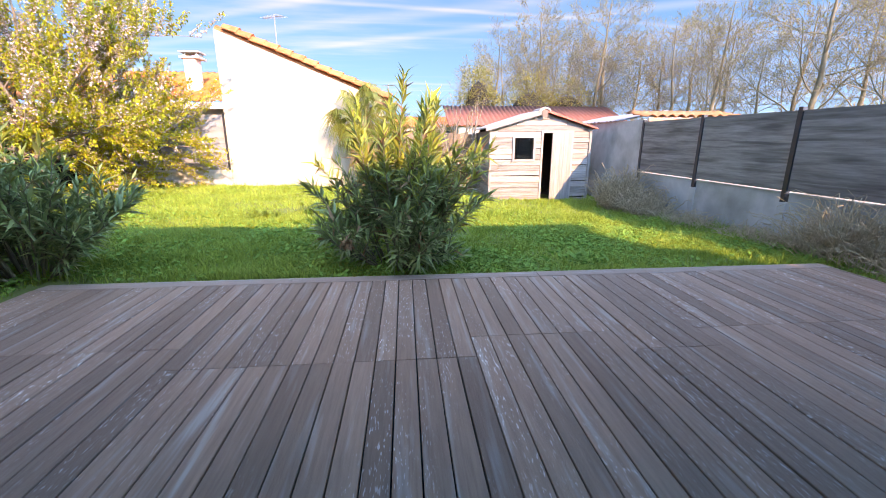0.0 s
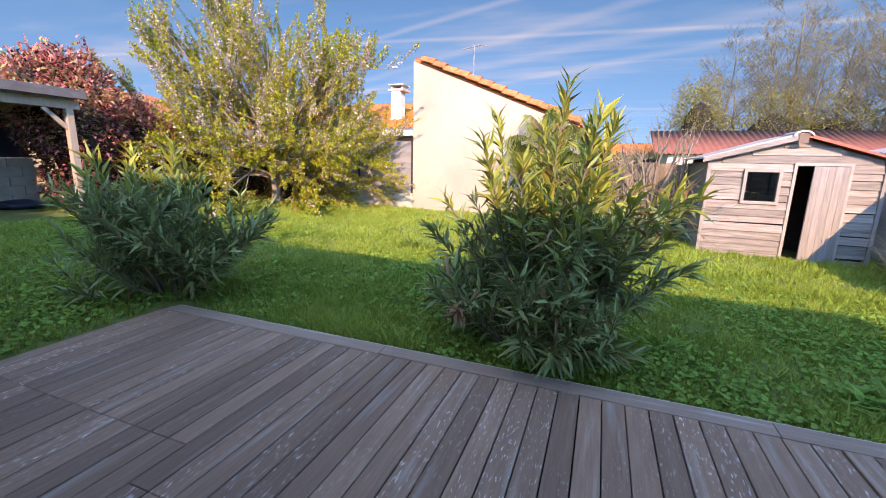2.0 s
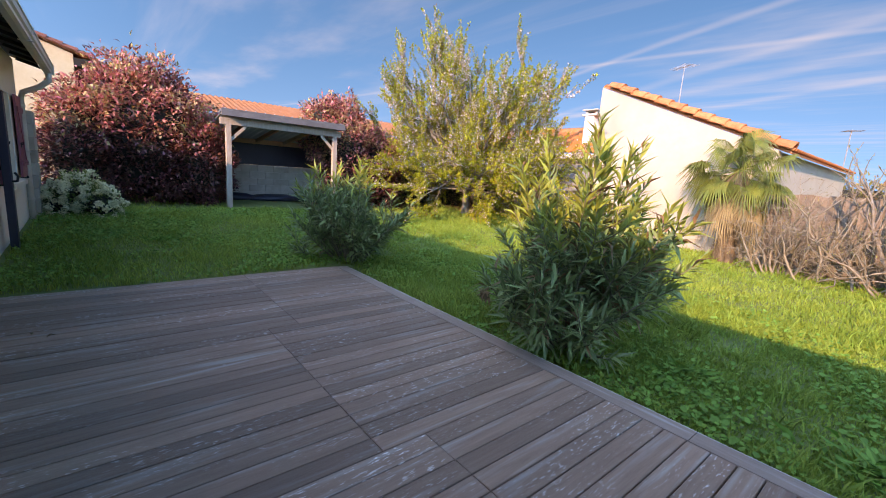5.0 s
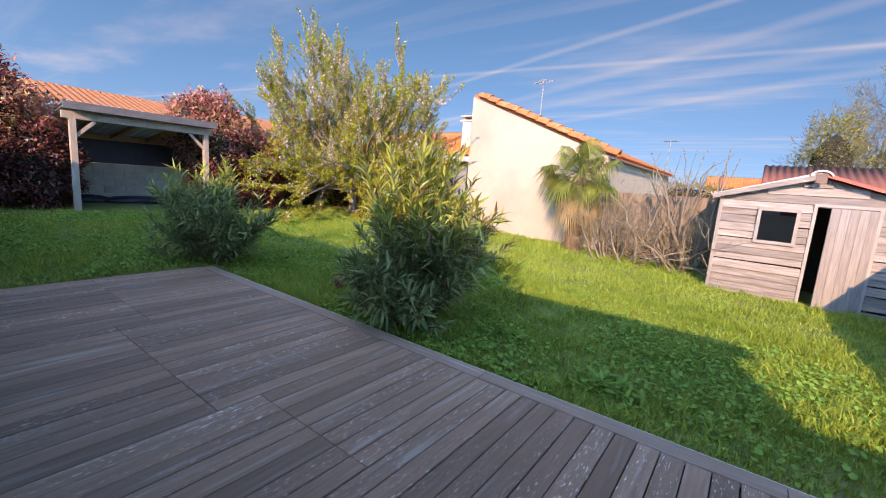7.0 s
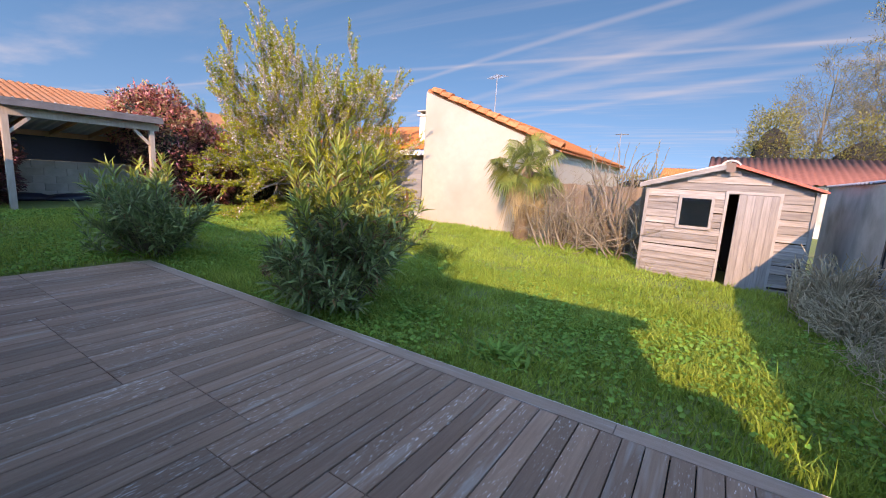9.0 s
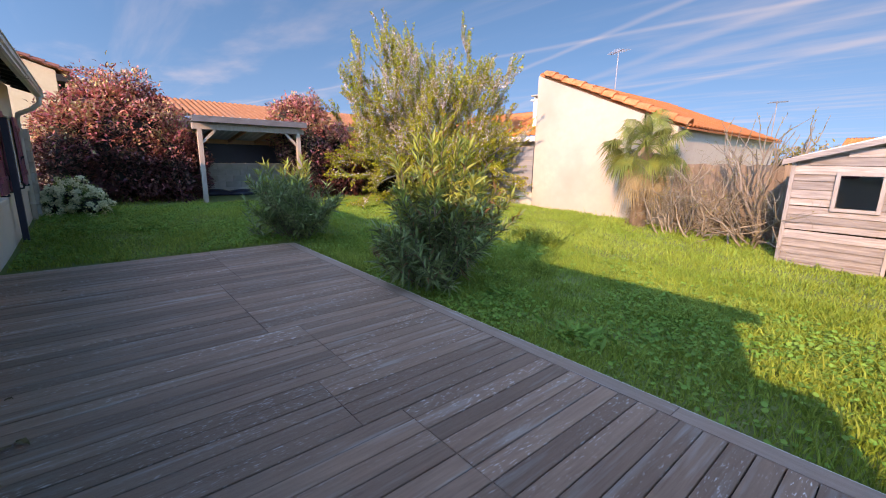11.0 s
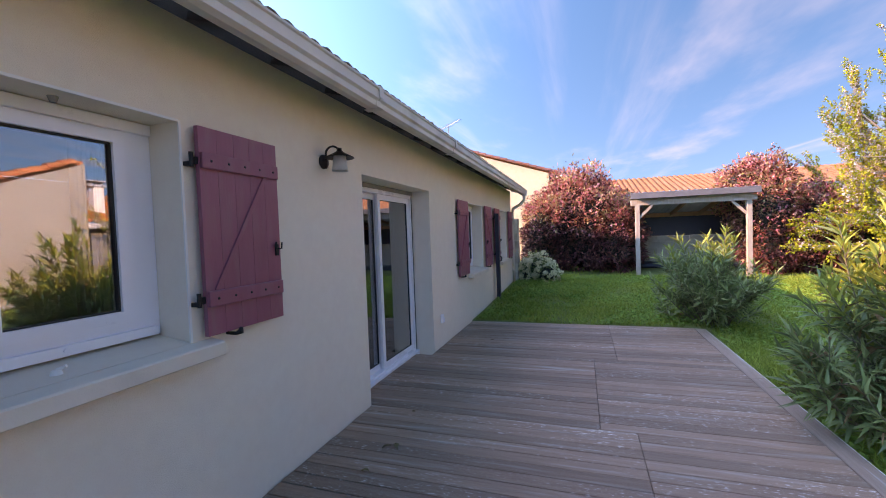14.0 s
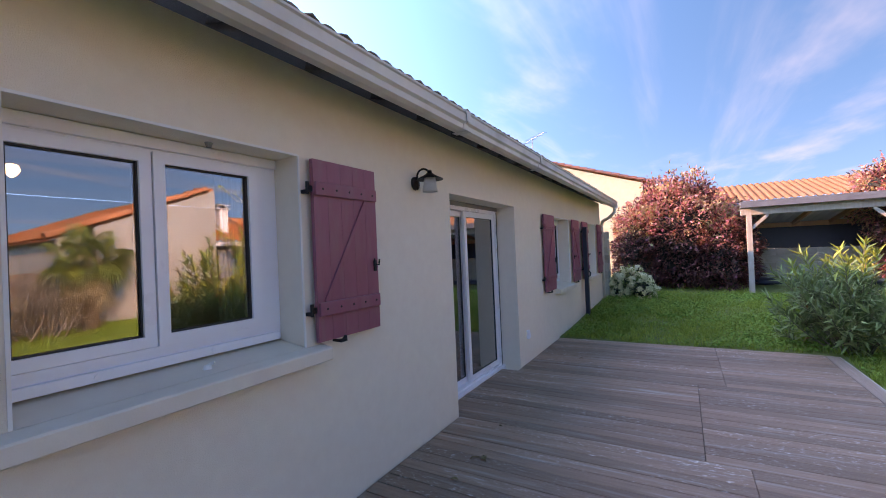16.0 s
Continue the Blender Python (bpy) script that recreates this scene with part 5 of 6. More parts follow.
def build_oleander(x, y, height, spread, stems, seed, label, dead=0.02, new_from=0.5):
    rng = np.random.default_rng(seed)
    z = gz(x, y)
    o = thing("oleander_bush", label, "bush", (x, y, z))
    stalks, P, D, K, H = [], [], [], [], []
    for s in range(stems):
        a = rng.uniform(0, math.tau)
        r = math.sqrt(rng.random())
        low = s % 3 == 0
        h = height * (rng.uniform(0.10, 0.45) if low else (1.0 - 0.45 * r ** 1.8) * rng.uniform(0.75, 1.04))
        r = rng.uniform(0.45, 0.85) if low else r * 0.92
        q = 0.75 if low else 1.1
        foot = np.array((x + 0.22 * r * math.cos(a), y + 0.22 * r * math.sin(a), z - 0.03))
        lean = spread * r
        pts = []
        for t in np.linspace(0, 1, 7):
            pts.append(foot + np.array((math.cos(a) * lean * t ** q, math.sin(a) * lean * t ** q, h * t ** (1.0 if r < 0.7 else 0.85))) + rng.normal(0, 0.018, 3) * t)
        pts = np.array(pts)
        stalks.append((pts, np.linspace(0.012, 0.004, 7)))
        twigs = [pts]
        for u in range(3):
            f = rng.uniform(0.4, 0.85)
            i = int(f * 6)
            d = rng.normal(0, 1, 3)
            d[2] = abs(d[2]) * 0.9 + 0.35
            d /= np.linalg.norm(d)
            ln = rng.uniform(0.22, 0.42) * height * 0.55
            tw = np.array([pts[i] + d * ln * t + np.array((0, 0, 0.10 * t * t)) for t in np.linspace(0, 1, 5)])
            stalks.append((tw, np.linspace(0.006, 0.003, 5)))
            twigs.append(tw)
        for tw in twigs:
            n = len(tw)
            start = (0.2 if low else 0.3) if tw is pts else 0.1
            whorls = int(np.linalg.norm(tw[-1] - tw[0]) * (1 - start) / 0.05)
            for w in range(whorls):
                t = (start + (1 - start) * (w + rng.random()) / whorls) * (n - 1)
                i = min(int(t), n - 2)
                p = tw[i] + (tw[i + 1] - tw[i]) * (t - i)
                ax = (tw[i + 1] - tw[i]) / np.linalg.norm(tw[i + 1] - tw[i])
                ph = rng.uniform(0, math.tau)
                s1 = np.cross(ax, (0.3, 0.5, 0.81))
                s1 /= np.linalg.norm(s1)
                s2 = np.cross(ax, s1)
                for k in range(3):
                    e = math.cos(ph + k * 2.09) * s1 + math.sin(ph + k * 2.09) * s2
                    endness = t / (n - 1)
                    P.append(p)
                    D.append(e * (1.0 - 0.45 * endness) + ax * (0.35 + 0.75 * endness) + rng.normal(0, 0.14, 3))
                    hh = (p[2] - z) / height
                    fresh = rng.random() < smooth01(new_from - 0.12, new_from + 0.22, hh + 0.18 * endness - 0.1) * 0.85
                    K.append(2 if rng.random() < dead else (1 if fresh else 0))
    tubes_mesh("woody_growth", stalks, M_OLE_STEM, o, 5)
    P, D, K = np.array(P), np.array(D), np.array(K)
    L = rng.uniform(0.13, 0.23, len(P))
    for k, (m, nm) in enumerate(((M_OLE_DARK, "dark grey-green lance leaves"), (M_OLE_NEW, "yellow-green young lance leaves"), (M_OLE_DEAD, "withered brown leaves"))):
        s = K == k
        if s.any():
            leaves("foliage", P[s], D[s], L[s], L[s] * 0.165, m, o, nm, droop=0.22 if k < 2 else 0.6)
    return o


build_oleander(-0.07, 4.95, 2.06, 0.95, 52, 11, "tall oleander bush, dark below and yellow-green above, beside the deck", 0.055, 0.46)
build_oleander(-3.62, 4.52, 1.62, 0.86, 46, 12, "lower dark oleander bush at the corner of the deck", 0.006, 0.66)


def build_cherry():
    rng = np.random.default_rng(21)
    x, y = -9.1, 11.85
    z = gz(x, y)
    t = thing("cherry_tree", "flowering cherry tree with yellow-green young leaves and fading blossom", "tree", (x, y, z))
    out, arms = [[], [], [], []], []
    trunk = [(x, y, z - 0.1), (x + 0.03, y, z + 0.35), (x - 0.02, y + 0.02, z + 0.8), (x + 0.02, y, z + 1.2)]
    out[0].append((trunk, [0.17, 0.135, 0.125, 0.12]))
    for k in range(14):
        a = k * math.tau / 14 + rng.uniform(-0.3, 0.3)
        grow(rng, trunk[2 + k % 2], (math.cos(a), math.sin(a), rng.uniform(-0.08, 0.34)), rng.uniform(3.0, 3.9), 0.045, 1, out, arms, 0.8, 0.02, (0, 11), 0.13, 0.5, 0.2)
    for k in range(13):
        a = k * math.tau / 13 + rng.uniform(-0.3, 0.3)
        lean = (1.2, 0.5, 0.85)[k % 3]
        grow(rng, trunk[3], (lean * math.cos(a), lean * math.sin(a), 1.0), rng.uniform(3.5, 4.2), 0.05, 1, out, arms, 0.85, 0.12, (0, 10), 0.10, 0.42, 0.22)
    # straight leafy shoots stand up along the arms, blossom sits on their older wood
    P, D, K = [], [], []
    for pts, dirs in arms:
        for q in range(11):
            f = rng.uniform(0.1, 1.0) * (len(pts) - 1)
            i = min(int(f), len(pts) - 2)
            p = pts[i] + (pts[i + 1] - pts[i]) * (f - i)
            r = np.array((p[0] - x, p[1] - y, 0.0)) / 3.5
            high = float(smooth01(0.8, 2.6, p[2] - z))
            d = r * (1.3 - 0.65 * high) + dirs[i] * 0.35 + np.array((0, 0, -0.1 + 1.2 * high)) + rng.normal(0, 0.42, 3)
            d /= np.linalg.norm(d)
            ln = rng.uniform(0.35, 0.8) * (1 + 0.45 * (rng.random() < 0.2))
            tip = p + d * ln + np.array((0, 0, 0.05))
            mid = (p + tip) / 2 + rng.normal(0, 0.02, 3)
            out[3].append(([p, mid, tip], [0.007, 0.005, 0.003]))
            n = int(ln * 100)
            w = rng.random(n)
            w = np.where(rng.random(n) < 0.6, np.round(w * 14) / 14, w)
            P.append(p + (tip - p) * w[:, None] + rng.normal(0, 0.022, (n, 3)))
            D.append(d * 0.5 + rng.normal(0, 0.65, (n, 3)))
            u = rng.random(n)
            flower = u < (0.9 if rng.random() < 0.42 else 0.12) * (1.1 - w) * (0.35 + 0.65 * high)
            K.append(np.where(flower, 1, np.where(u > 0.86, 2, 0)))
    tubes_mesh("trunk", out[0], M_BARK, t, 10)
    tubes_mesh("limbs", out[1], M_BARK, t, 7).name = "limb_network"
    tubes_mesh("twigs", out[2] + out[3], M_BARK, t, 4).name = "twig_network"
    P, D, K = np.concatenate(P), np.concatenate(D), np.concatenate(K)
    g, bl, br = K == 0, K == 1, K == 2
    leaves("crown", P[g], D[g], rng.uniform(0.055, 0.095, g.sum()), rng.uniform(0.032, 0.05, g.sum()), M_CHERRY, t, "yellow-green spring leaves")
    leaves("blossom", P[bl], D[bl], rng.uniform(0.045, 0.07, bl.sum()), 0.05, M_BLOSSOM, t, "faded pinkish-white blossom")
    leaves("bronze_leaves", P[br], D[br], 0.065, 0.035, M_BROWNLEAF, t, "bronze young leaves").name = "bronze_foliage"


build_cherry()


def shell_points(rng, n, lobes, thick=0.22, front=None):
    """Points and outward directions near the skin of several lobes (centre, radii)."""
    P, D = [], []
    vol = np.array([r[0] * r[1] + r[1] * r[2] + r[0] * r[2] for _, r in lobes])
    for (c, r), m in zip(lobes, (n * vol / vol.sum()).astype(int)):
        u = unit(rng.normal(0, 1, (m, 3)))
        wob = 1 + 0.13 * np.sin(u[:, :1] * 7 + c[0] * 3) * np.sin(u[:, 1:2] * 9 + c[1]) + 0.10 * np.sin(u[:, 2:] * 13 + c[2] * 5) + 0.06 * np.sin(u[:, :1] * 23 + u[:, 1:2] * 19)
        s = wob * (1 + thick * (rng.random((m, 1)) ** 0.6 - 0.75) + (rng.random((m, 1)) < 0.06) * rng.uniform(0, 0.12, (m, 1)))
        P.append(np.array(c)[None] + u * s * np.array(r)[None])
        D.append(u / np.array(r)[None])
    return np.concatenate(P), unit(np.concatenate(D))


def build_photinia(x, y, lobes, count, seed, label):
    rng = np.random.default_rng(seed)
    z = gz(x, y)
    t = thing("photinia_shrub", label, "shrub", (x, y, z))
    # solid dark balls give the inside of the shrub its shade
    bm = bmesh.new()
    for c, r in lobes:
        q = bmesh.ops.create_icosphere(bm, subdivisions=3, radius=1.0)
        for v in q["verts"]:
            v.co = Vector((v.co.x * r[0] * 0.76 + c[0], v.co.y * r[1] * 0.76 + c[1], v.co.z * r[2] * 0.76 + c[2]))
    part("inner_growth", bm, M_CORE, t, "near-black core standing in for inner shade")
    P, D = shell_points(rng, count, lobes, 0.30)
    ok = P[:, 2] > ground(P[:, 0], P[:, 1]) + 0.02
    P, D = P[ok], D[ok]
    D = D * 0.7 + rng.normal(0, 0.5, D.shape) + np.array((0, 0, 0.15))
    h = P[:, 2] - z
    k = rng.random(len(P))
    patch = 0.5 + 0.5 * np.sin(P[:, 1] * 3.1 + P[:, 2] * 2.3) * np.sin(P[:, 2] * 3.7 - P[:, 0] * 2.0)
    # dark leaves prevail low down, so the shade there is partly in the colour
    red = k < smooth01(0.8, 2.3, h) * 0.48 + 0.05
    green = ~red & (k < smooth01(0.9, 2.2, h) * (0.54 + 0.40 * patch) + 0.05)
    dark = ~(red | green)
    for s, m, nm, lb in ((dark, M_PHOT_DARK, "old_foliage", "maroon-green leaves with the lower shade put into their colour"), (green, M_PHOT_GREEN, "green_foliage", "olive and bronze leaves"), (red, M_PHOT_RED, "red_foliage", "bright red young leaves")):
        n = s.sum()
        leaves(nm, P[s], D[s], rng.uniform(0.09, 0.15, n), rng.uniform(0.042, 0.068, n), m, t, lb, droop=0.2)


build_photinia(-10.7, 2.6, [((-10.9, 2.5, 1.65), (1.15, 1.55, 1.75)), ((-10.6, 3.55, 1.15), (0.95, 0.85, 1.2)), ((-10.6, 1.35, 1.35), (0.9, 0.75, 1.45)), ((-11.2, 2.4, 2.3), (0.9, 1.1, 1.1))], 42000, 31, "big photinia shrub, bright red on top and dark maroon below")
build_photinia(-10.6, 7.9, [((-10.5, 7.7, 1.7), (0.8, 0.85, 1.65)), ((-10.9, 7.3, 2.5), (0.75, 0.8, 0.95)), ((-10.6, 8.9, 1.3), (0.8, 0.9, 1.3))], 22000, 32, "red-leaved photinia shrub beside the carport")


def build_hedge(name, lobes, count, seed, mats, label, category, size=(0.05, 0.09)):
    rng = np.random.default_rng(seed)
    c0 = lobes[0][0]
    # dark balls as painted shade behind the hedge leaves
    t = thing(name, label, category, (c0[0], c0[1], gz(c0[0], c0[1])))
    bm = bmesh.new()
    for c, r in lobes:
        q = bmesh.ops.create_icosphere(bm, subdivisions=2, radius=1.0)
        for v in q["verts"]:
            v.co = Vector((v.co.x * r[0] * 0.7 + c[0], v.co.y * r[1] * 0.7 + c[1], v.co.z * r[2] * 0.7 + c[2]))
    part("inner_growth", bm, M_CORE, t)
    P, D = shell_points(rng, count, lobes, 0.45)
    ok = P[:, 2] > ground(P[:, 0], P[:, 1]) + 0.01
    P, D = P[ok], D[ok] + rng.normal(0, 0.5, (ok.sum(), 3)) + np.array((0, 0, 0.3))
    k = rng.integers(0, len(mats), len(P))
    for i, (m, nm) in enumerate(mats):
        s = k == i
        n = s.sum()
        leaves(nm, P[s], D[s], rng.uniform(*size, n), rng.uniform(size[0] * 0.45, size[1] * 0.45, n), m, t)
    return t


build_hedge("boundary_hedge", [((-11.6, 9.8, 0.9), (0.9, 1.1, 1.35)), ((-11.8, 11.4, 0.9), (0.9, 1.2, 1.35)), ((-11.2, 12.9, 0.8), (1.1, 0.6, 1.25)), ((-9.6, 13.15, 0.6), (1.0, 0.42, 1.05))], 22000, 41,
            [(M_BROWNLEAF, "brown_foliage"), (M_PHOT_DARK, "dark_foliage"), (M_OLE_DARK, "green_foliage")], "dark tangled brown hedge behind the cherry tree", "hedge")
def build_flower_bush():
    rng = np.random.default_rng(42)
    lobes = [((-8.55, 1.28, 0.48), (0.42, 0.42, 0.44)), ((-8.25, 1.55, 0.38), (0.32, 0.32, 0.32)), ((-8.45, 1.0, 0.36), (0.3, 0.26, 0.34))]
    b = build_hedge("flowering_bush", lobes, 2600, 44, [(M_GREEN, "foliage"), (M_GREEN, "foliage")], "small bush full of cream-white flower heads beside the wall", "bush", (0.05, 0.085))
    C, U = shell_points(rng, 260, lobes, 0.12)
    ok = C[:, 2] > 0.12
    P, D = [], []
    for c, u in zip(C[ok] + U[ok] * 0.03, U[ok]):
        v = unit(rng.normal(0, 1, (46, 3)) + u * 0.9)
        P.append(c + v * 0.045 * rng.uniform(0.8, 1.1, (46, 1)))
        D.append(v * 0.4 + rng.normal(0, 0.6, (46, 3)))
    leaves("blossom", np.concatenate(P), np.concatenate(D), 0.045, 0.04, M_WHITE_FLOWER, b, "cream-white flower heads", droop=0.0)["kind"] = "stuff"


build_flower_bush()


def build_litter():
    rng = np.random.default_rng(43)
    n = 1500
    x = rng.normal(-10.6, 0.55, n)
    y = rng.uniform(8.5, 12.8, n)
    P = np.stack((x, y, ground(x, y) + rng.uniform(0.02, 0.07, n)), 1)
    D = rng.normal(0, 1, (n, 3)) * np.array((1, 1, 0.25))
    v, f = leaf_arrays(P, D, rng.uniform(0.06, 0.1, n), 0.045)
    tagged(new("leaf_litter", raw_mesh("leaf_litter", v, f, M_OLE_DEAD)), "dry reddish-brown leaf litter on the lawn edge", "leaf litter", kind="stuff")


build_litter()


def build_palm():
    rng = np.random.default_rng(51)
    x, y = -1.1, 12.95
    z = gz(x, y)
    t = thing("fan_palm", "fan palm with a shaggy trunk, green fans and hanging dry fronds", "palm", (x, y, z))
    bm = bmesh.new()
    n = 16
    prof = [(0.0, 0.20), (0.2, 0.22), (0.6, 0.20), (1.0, 0.23), (1.5, 0.27), (1.9, 0.24), (2.15, 0.10)]
    rings = []
    for h, r in prof:
        rings.append([bm.verts.new((x + (r + rng.normal(0, 0.012)) * math.cos(k * math.tau / n), y + (r + rng.normal(0, 0.012)) * math.sin(k * math.tau / n), z + h - 0.05)) for k in range(n)])
    for a, b in zip(rings, rings[1:]):
        for k in range(n):
            bm.faces.new((a[k], a[(k + 1) % n], b[(k + 1) % n], b[k]))
    part("trunk", bm, M_PALM_TRUNK, t, "shaggy brown fibrous trunk", smooth=True)
    fib = []
    for k in range(260):
        a, h = rng.uniform(0, math.tau), rng.uniform(0.15, 1.9)
        r = 0.21
        p = np.array((x + r * math.cos(a), y + r * math.sin(a), z + h))
        fib.append(([p, p + np.array((0.08 * math.cos(a), 0.08 * math.sin(a), -0.02)), p + np.array((0.12 * math.cos(a), 0.12 * math.sin(a), -rng.uniform(0.12, 0.32)))], [0.006, 0.005, 0.002]))
    tubes_mesh("fibre", fib, M_PALM_TRUNK, t, 3)
    crown = np.array((x, y, z + 2.15))

    def fan(az, el, stalk, radius, material, name, droop):
        d = np.array((math.cos(az) * math.cos(el), math.sin(az) * math.cos(el), math.sin(el)))
        hub = crown + d * stalk + np.array((0, 0, -droop * stalk * 0.3))
        V, F = [], []
        side = np.cross(d, (0, 0, 1.0))
        side /= np.linalg.norm(side)
        nor = np.cross(side, d)
        tw = rng.uniform(-1.1, 1.1)
        side, nor = side * math.cos(tw) + nor * math.sin(tw), nor * math.cos(tw) - side * math.sin(tw)
        blades = 30
        for k in range(blades):
            th = (k / (blades - 1) - 0.5) * 2 * radians(118)
            e = d * math.cos(th) + side * math.sin(th)
            w = side * math.cos(th) - d * math.sin(th)
            ln = radius * (1.0 - 0.22 * abs(th) / 2.0) * rng.uniform(0.9, 1.08)
            wid = radius * 0.027
            p0, p1 = hub, hub + e * ln * 0.55 + nor * 0.03
            p2 = hub + e * ln * 0.95 + np.array((0, 0, -ln * (0.16 + droop * 0.6) * rng.uniform(0.6, 1.5)))
            b = len(V)
            V += [p0, p1 - w * wid, p1 + w * wid, p2, p1 + nor * wid * 0.5]
            F += [(b, b + 1, b + 4), (b, b + 4, b + 2), (b + 1, b + 3, b + 4), (b + 4, b + 3, b + 2)]
        ob = new(name, raw_mesh(name, np.array(V) - np.array(t.location), np.array(F), material))
        ob.parent = t
        return (crown, crown + d * stalk * 0.5, hub)
    stalks = []
    for k in range(38):
        stalks.append(fan(k * 2.4 + rng.normal(0, 0.2), rng.uniform(-1.1, 1.3), rng.uniform(0.45, 0.8), rng.uniform(0.46, 0.64), M_PALM, "frond", 0.55))
    for k in range(9):
        stalks.append(fan(rng.uniform(0, math.tau), rng.uniform(-1.3, -0.8), rng.uniform(0.45, 0.85), rng.uniform(0.4, 0.6), M_PALM_OLD, "dry_frond", 1.2))
    tubes_mesh("leaf_stalks", [(s, [0.012, 0.010, 0.007]) for s in stalks], M_PALM, t, 4).name = "stalk_cluster"


build_palm()


def build_bare_shrub():
    rng = np.random.default_rng(61)
    x, y = 0.95, 12.65
    z = gz(x, y)
    t = thing("bare_shrub", "leafless tangled grey-brown shrub beside the hut", "shrub", (x, y, z))
    out, tips = [[], [], []], []
    for k in range(27):
        bx = x + rng.uniform(-1.2, 1.15)
        a = rng.uniform(0, math.tau)
        grow(rng, (bx, y + rng.normal(0, 0.22), z - 0.05), (0.75 * math.cos(a), 0.35 * math.sin(a), 1.0), rng.uniform(1.3, 2.3), 0.027, 0, out, tips, 1.0, 0.12, (7, 6), 0.26, 0.5, 0.12)
    tubes_mesh("stems", out[0], M_SHRUB, t, 5).name = "woody_growth"
    tubes_mesh("twigs", out[1] + out[2], M_SHRUB, t, 3).name = "twig_network"
    P, D = along(rng, tips, 2, 0.02)
    s = rng.random(len(P)) < 0.35
    leaves("bud_growth", P[s], D[s], 0.05, 0.022, M_FARLEAF, t)["kind"] = "stuff"
    k = thing("pollarded_tree", "small bare pollarded tree with upright budding shoots", "tree", (1.75, 13.0, gz(1.75, 13.0)))
    out, tips = [[], [], []], []
    zz = gz(1.75, 13.0)
    for q in range(5):
        a = rng.uniform(0, math.tau)
        grow(rng, (1.75 + 0.08 * math.cos(a), 13.0 + 0.08 * math.sin(a), zz - 0.05), (0.42 * math.cos(a), 0.25 * math.sin(a), 1), 2.35, 0.05, 0, out, tips, 0.55, 0.6, (6,), 0.14, 0.5, 0.55)
    tubes_mesh("trunk", out[0], M_BARK, k, 6)
    tubes_mesh("shoot_growth", out[1], M_BARK, k, 4)
    P, D = along(rng, tips, 9, 0.012)
    leaves("bud_growth", P, D, 0.055, 0.025, M_FARLEAF, k)["kind"] = "stuff"


build_bare_shrub()


def build_tangle(x, y, rx, ry, h, count, seed, label, thick=0.007):
    rng = np.random.default_rng(seed)
    z = gz(x, y)
    t = thing("dry_weeds", label, "dry weeds", (x, y, z), group="dry weeds along the fence")
    br = []
    for k in range(count):
        a, r = rng.uniform(0, math.tau), math.sqrt(rng.random())
        p = np.array((x + rx * r * math.cos(a), y + ry * r * math.sin(a), z - 0.02))
        hh = h * (1 - 0.6 * r * r) * rng.uniform(0.35, 1.0)
        d = rng.normal(0, 1, 2) * 0.32 * h
        pts = []
        for s in np.linspace(0, 1, 7):
            pts.append(p + np.array((d[0] * s, d[1] * s, hh * (1.9 * s - 1.15 * s * s))) + rng.normal(0, 0.03, 3) * s)
        for q in pts:
            q[0] = max(min(q[0], 5.58), x - 1.5 * rx)
        br.append((pts, np.linspace(thick, thick * 0.4, 7)))
    tubes_mesh("stalks", br, M_TWIG, t, 3).name = "stalk_cluster"


build_tangle(5.2, 9.9, 0.32, 0.55, 1.5, 620, 71, "tall mound of dry bindweed stalks against the grey wall", 0.011)
build_tangle(5.2, 8.8, 0.34, 0.65, 0.9, 520, 72, "mound of dry bindweed stalks at the foot of the fence", 0.011)
build_tangle(5.2, 7.3, 0.3, 0.7, 0.42, 260, 73, "low dry weeds at the foot of the concrete wall")
build_tangle(5.2, 5.8, 0.3, 0.7, 0.40, 260, 74, "low dry weeds at the foot of the concrete wall")
build_tangle(5.15, 4.5, 0.35, 0.8, 1.1, 700, 75, "large mound of grey dry weeds beside the deck")
build_tangle(5.15, 3.2, 0.3, 0.8, 0.7, 300, 76, "large mound of grey dry weeds beside the deck")


